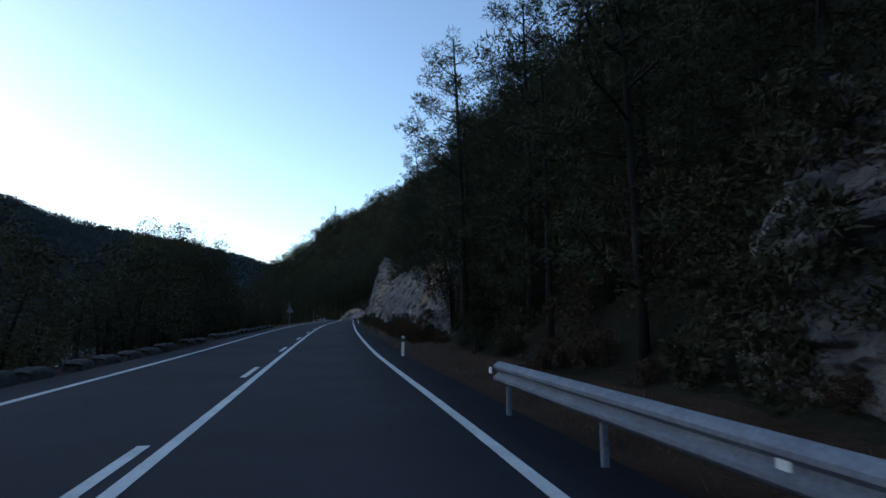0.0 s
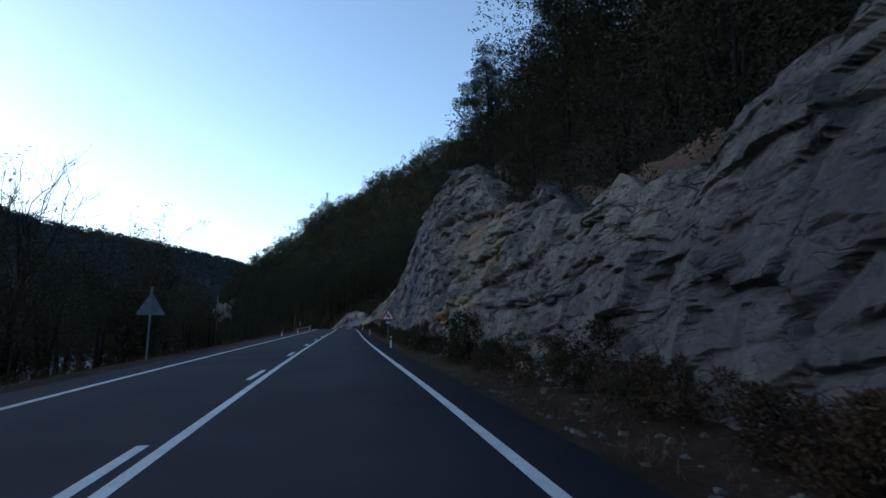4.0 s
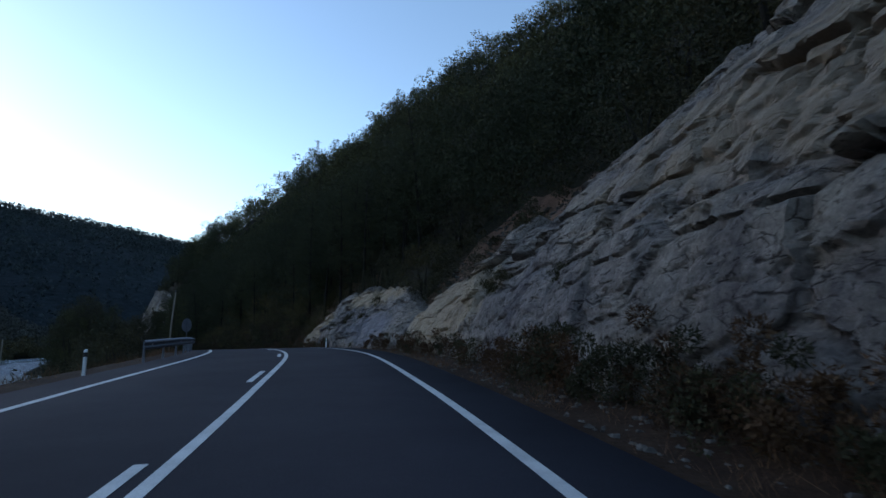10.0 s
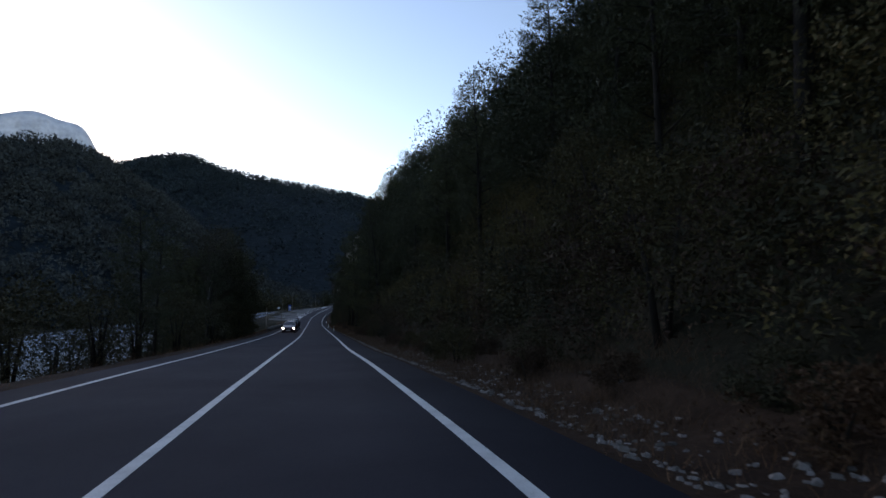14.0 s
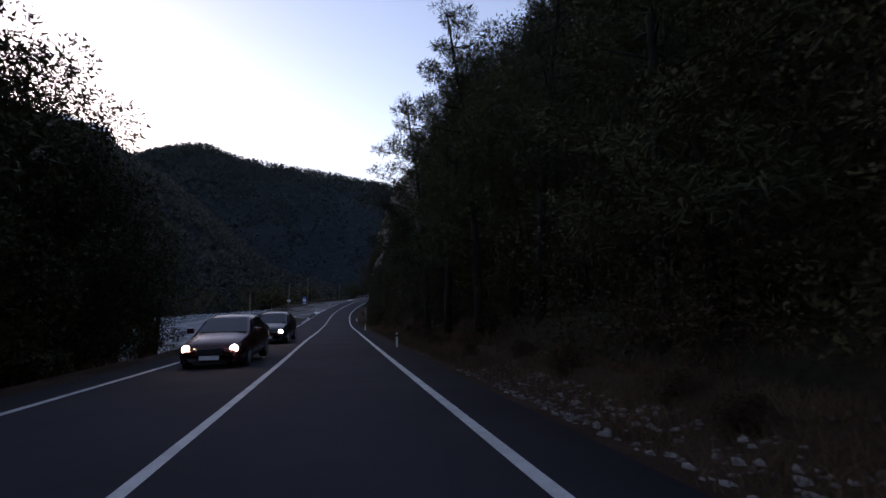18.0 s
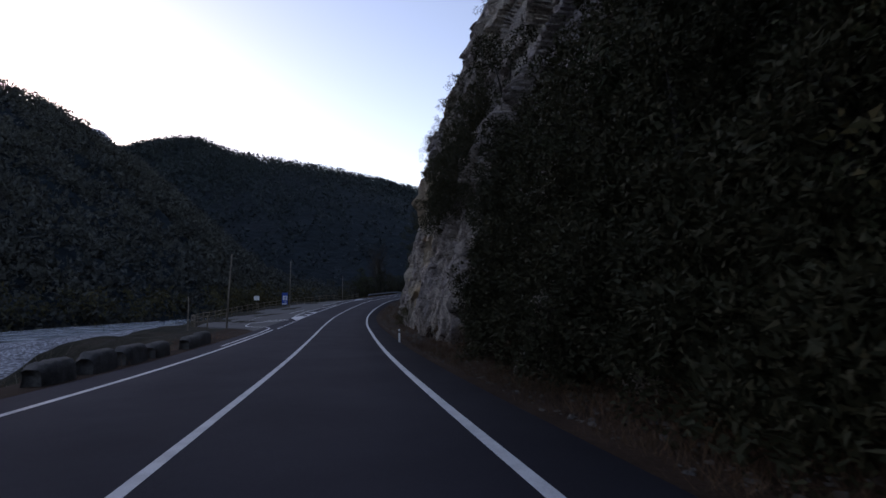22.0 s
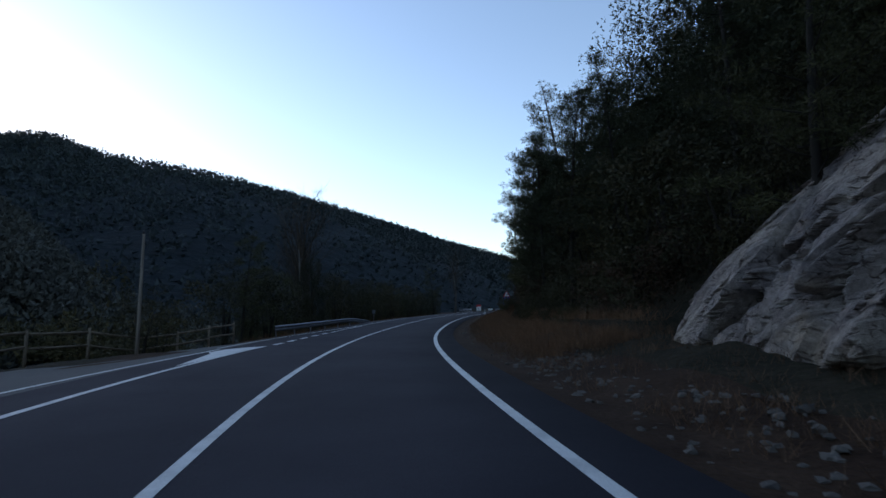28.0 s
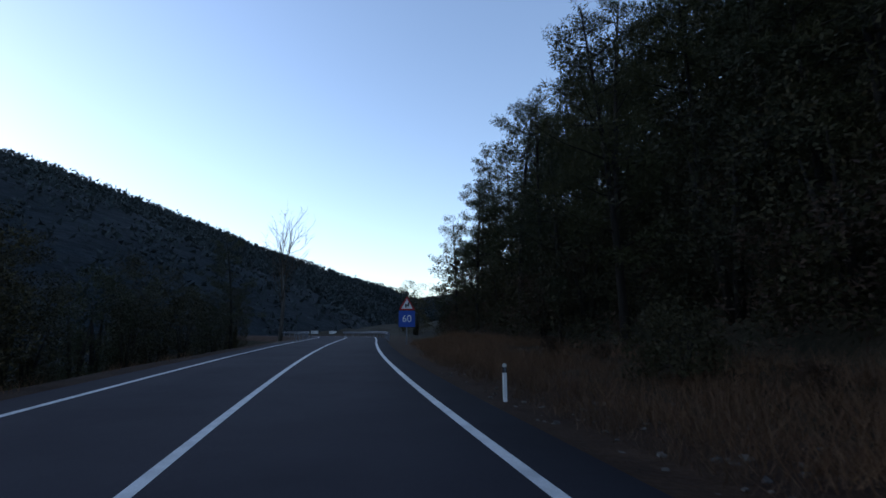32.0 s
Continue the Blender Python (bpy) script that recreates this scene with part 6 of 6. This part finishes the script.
def make_car(label, paint, paint_label, m_):
    car = tagged(new("car"), label, "car")
    # stations from the nose (y = -2.28) to the tail: y, half width, sill z, belt z, top z, half width of the top
    ST = [(-2.28, 0.62, 0.32, 0.52, 0.60, 0.55), (-2.22, 0.76, 0.24, 0.60, 0.70, 0.62), (-2.05, 0.84, 0.20, 0.66, 0.80, 0.66), (-1.6, 0.88, 0.19, 0.70, 0.90, 0.70), (-1.05, 0.885, 0.19, 0.74, 0.97, 0.74),
          (-0.95, 0.885, 0.19, 0.90, 0.99, 0.74), (-0.2, 0.885, 0.19, 0.93, 1.40, 0.58), (0.2, 0.885, 0.19, 0.94, 1.46, 0.58), (0.9, 0.885, 0.19, 0.95, 1.45, 0.57), (1.5, 0.88, 0.20, 0.97, 1.32, 0.56), (2.05, 0.84, 0.24, 0.99, 1.05, 0.62), (2.24, 0.74, 0.34, 0.90, 0.96, 0.60)]
    V = []
    for y, w, z0, zb, zt, wt in ST:
        half = [(w * 0.82, z0), (w * 0.97, z0 + 0.08), (w, z0 + 0.28), (w * 0.985, zb - 0.05), (w * 0.95, zb), (wt + (w * 0.95 - wt) * 0.35, zb + (zt - zb) * 0.72), (wt, zt - 0.02), (wt * 0.6, zt + 0.012)]
        ring = [(x, y, z) for x, z in half] + [(0, y, zt + 0.02)] + [(-x, y, z) for x, z in half[::-1]]
        V.append(ring + ring[:1])
    V = np.array(V)
    n, m = V.shape[:2]
    fs = [tuple(f) for f in grid_faces(n, m)] + [tuple(range(m - 2, -1, -1)), tuple((n - 1) * m + k for k in range(m - 1))]
    part("body", mesh_of("body", V.reshape(-1, 3), [f[::-1] for f in fs], paint, True), car, paint_label)

    def pane(name, pts, mat, label=""):
        """A thin four-sided panel a little proud of the body."""
        p = [Vector(q) for q in pts]
        nn = (p[1] - p[0]).cross(p[3] - p[0]).normalized() * 0.008
        b = Build().add([q + nn for q in p] + [q - nn for q in p], [(0, 1, 2, 3), (7, 6, 5, 4), (0, 4, 5, 1), (1, 5, 6, 2), (2, 6, 7, 3), (3, 7, 4, 0)])
        return part(name, b.mesh(name, mat), car, label)

    pane("windscreen", [(-0.70, -0.93, 1.02), (0.70, -0.93, 1.02), (0.56, -0.24, 1.40), (-0.56, -0.24, 1.40)], M_GLASS, "dark windscreen")
    for sx in (-1, 1):
        pane("side_window", [(sx * 0.845, -0.62, 0.98), (sx * 0.845, 0.25, 1.0), (sx * 0.665, 0.25, 1.38), (sx * 0.69, -0.15, 1.34)][::sx], M_GLASS)
        pane("side_window", [(sx * 0.845, 0.30, 1.0), (sx * 0.845, 1.25, 1.02), (sx * 0.675, 1.0, 1.36), (sx * 0.665, 0.30, 1.38)][::sx], M_GLASS)
        part("headlight", Build().tube([(sx * 0.63, -2.19, 0.66), (sx * 0.63, -2.24, 0.655)], [0.115, 0.10], 12).mesh("headlight", M_LAMP, False), car, "lit headlight")
        part("headlight_housing", Build().box(sx * 0.62 - 0.17, -2.20, 0.56, sx * 0.62 + 0.17, -2.02, 0.75, 0.06).mesh("headlight_housing", M_CHROME), car)
        part("fog_lamp", Build().tube([(sx * 0.62, -2.20, 0.36), (sx * 0.62, -2.255, 0.36)], [0.06, 0.055], 10).mesh("fog_lamp", M_CHROME), car)
        part("mirror", Build().box(sx * 0.98 - 0.1, -0.78, 0.98, sx * 0.98 + 0.1, -0.62, 1.12, 0.05).mesh("mirror", paint), car, "door mirror")
        for y in (-1.42, 1.22):
            wheel = part("wheel", Build().tube([(sx * 0.68, y, 0.315), (sx * 0.72, y, 0.315), (sx * 0.86, y, 0.315), (sx * 0.89, y, 0.315)], [0.29, 0.315, 0.315, 0.29], 20).mesh("wheel", M_TYRE, True), car, "black tyre")
            part("rim", Build().tube([(sx * 0.80, y, 0.315), (sx * 0.897, y, 0.315)], [0.21, 0.20], 16).mesh("rim", M_RIM), wheel, "alloy rim")
    part("grille", Build().box(-0.36, -2.292, 0.50, 0.36, -2.20, 0.66, 0.04).mesh("grille", M_BLACK), car, "black grille")
    part("grille_frame", Build().box(-0.40, -2.285, 0.655, 0.40, -2.2, 0.69, 0.02).mesh("grille_frame", M_CHROME), car, "chrome grille frame")
    part("number_plate", Build().box(-0.26, -2.30, 0.37, 0.26, -2.27, 0.48).mesh("number_plate", M_WHITE), car, "white number plate")
    part("intake", Build().box(-0.45, -2.27, 0.24, 0.45, -2.18, 0.34, 0.03).mesh("intake", M_BLACK), car)
    car.matrix_basis = m_
    return car


make_car("dark red hatchback car with lit headlights on the road", M_CAR, "dark red painted body", stand(255.8, -1.62, 0.0, -3))
M_CAR_GREY = plain("dark_grey_car_paint", (0.03, 0.032, 0.036), 0.25, 0.3)
make_car("dark grey estate car with lit headlights following another car", M_CAR_GREY, "dark grey painted body", stand(268.0, -1.6, 0.0, -3) @ Matrix.Diagonal((1.03, 1.02, 1.1, 1)))

# ---- ground cover ----
gr = np.random.default_rng(21)


def tufts(name, s, u, h, height, mat, label, blades=14, spread=0.16, category="grass"):
    """Thin blades in tufts, as one thing."""
    p = np.repeat(spot(s, u, h), blades, 0)
    n = len(p)
    p[:, :2] += gr.normal(size=(n, 2)) * spread
    lean = gr.normal(size=(n, 2)) * 0.55
    ht = height * gr.uniform(0.5, 1.3, n)
    tip = p + np.concatenate([lean * ht[:, None], ht[:, None]], 1)
    a = gr.uniform(0, 6.28, n)
    w = np.stack([np.cos(a), np.sin(a), 0 * a], -1) * 0.0042 * (1 + height)
    v = np.stack([p - w, p + w, tip], 1).reshape(-1, 3)
    tagged(part(name, leaves_mesh(name, v, mat)), label, category, kind="stuff")


n = 12000
s = gr.uniform(190, 450, n)
u = gr.uniform(4.9, 8.2, n) + np.where(s > 370, 0.5, 0)
keep = (s < 318) | (s > 384) | (gr.uniform(size=n) < 0.3)
s, u = s[keep], u[keep]
tufts("dry_grass", s, u, hillside(s, u) - 0.03, 0.26, M_GRASS, "straw-coloured dry grass on the verge", 20)
s = np.concatenate([gr.uniform(256, 306, 600), gr.uniform(384, 462, 3000)])
u = np.concatenate([gr.uniform(5.6, 8.0, 600), gr.uniform(6.0, 9.4, 3000)])
tufts("tall_grass", s, u, hillside(s, u) - 0.03, 0.42, M_GRASS, "tall reddish dry grass between verge and trees", 22, 0.22)
s = gr.uniform(-10, 190, 1300)
u = gr.uniform(4.7, 6.6, 1300)
tufts("verge_grass", s, u, hillside(s, u) - 0.03, 0.25, M_GRASS, "sparse dry grass below the rock face", 10)
s = gr.uniform(-10, 450, 2200)
u = -gr.uniform(4.9, 8.5, 2200)
ok = (s < 326) | (s > 398)
s, u = s[ok], u[ok]
tufts("bank_grass", s, u, left_side(s, u) - 0.03, 0.35, M_GRASS, "dry grass on the river side of the road", 12)
s = gr.uniform(100, 330, 1500)
u = -gr.uniform(15.5, 21, 1500)
p = left_side(s, u)
tufts("reeds", s, u, p, 1.7, M_REED, "pale reeds at the water's edge", 9, 0.5, "reeds")


def stones(name, s, u, h, size, label, mat=M_STONE):
    """Broken stones of many sizes, as one thing."""
    a = np.arange(4) * math.pi / 2
    base = np.concatenate([np.stack([np.cos(a + w) * r, np.sin(a + w) * r, a * 0 + z], 1) for w, r, z in ((0, 0.95, -0.7), (0.5, 1.1, 0.1), (0.9, 0.62, 0.78))])
    tri = np.array([(k + j, k + (j + 1) % 4, k + 4 + j) for k in (0, 4) for j in range(4)] + [(k + 4 + j, k + (j + 1) % 4, k + 4 + (j + 1) % 4) for k in (0, 4) for j in range(4)] + [(8, 9, 10), (8, 10, 11)])
    n = len(s)
    sz = size * gr.uniform(0.4, 1.0, n) ** 2.0 + 0.02
    v = base[None] * sz[:, None, None] * gr.uniform(0.7, 1.2, (n, 1, 3)) * np.array([1, 1, 0.65]) + gr.normal(size=(n, 12, 3)) * sz[:, None, None] * 0.16
    v += spot(s, u, h)[:, None]
    f = (tri[None] + (np.arange(n) * 12)[:, None, None]).reshape(-1, 3)
    tagged(part(name, mesh_of(name, v.reshape(-1, 3), f, mat)), label, "stones", kind="stuff")


s = gr.uniform(20, 186, 3800)
u = 4.75 + 2.0 * gr.uniform(0, 1, 3800) ** 0.8
stones("fallen_stones", s, u, hillside(s, u), 0.06, "broken pale stones below the rock face")
s = gr.uniform(186, 440, 2600)
u = 4.8 + 2.2 * gr.uniform(0, 1, 2600)
stones("verge_stones", s, u, hillside(s, u), 0.055, "pale stones scattered on the verge")
s = gr.uniform(296, 384, 1500)
u = 5.0 + 1.9 * gr.uniform(0, 1, 1500)
stones("cliff_rubble", s, u, hillside(s, u), 0.075, "rubble at the foot of the cliff")
s = gr.uniform(150, 163, 1500)
u = 7.2 + 9 * gr.uniform(0, 1, 1500)
stones("scree", s, u, hillside(s, u) + 0.02, 0.17, "brown scree of broken stones between rock blocks")
s = gr.uniform(174, 252, 2600)
u = 4.75 + 1.5 * gr.uniform(0, 1, 2600) ** 1.3
stones("verge_rubble", s, u, hillside(s, u), 0.05, "broken pale stones fallen along the edge of the asphalt", M_VERGE_STONE)
s = gr.uniform(60, 335, 14000)
u = -(14 + 30 * gr.uniform(0, 1, 14000))
stones("river_stones", s, u, -7.8 - np.interp(s, L_S, LINE[:, 2]), 0.55, "pale rounded stones of the river bed", M_PALE_STONE)
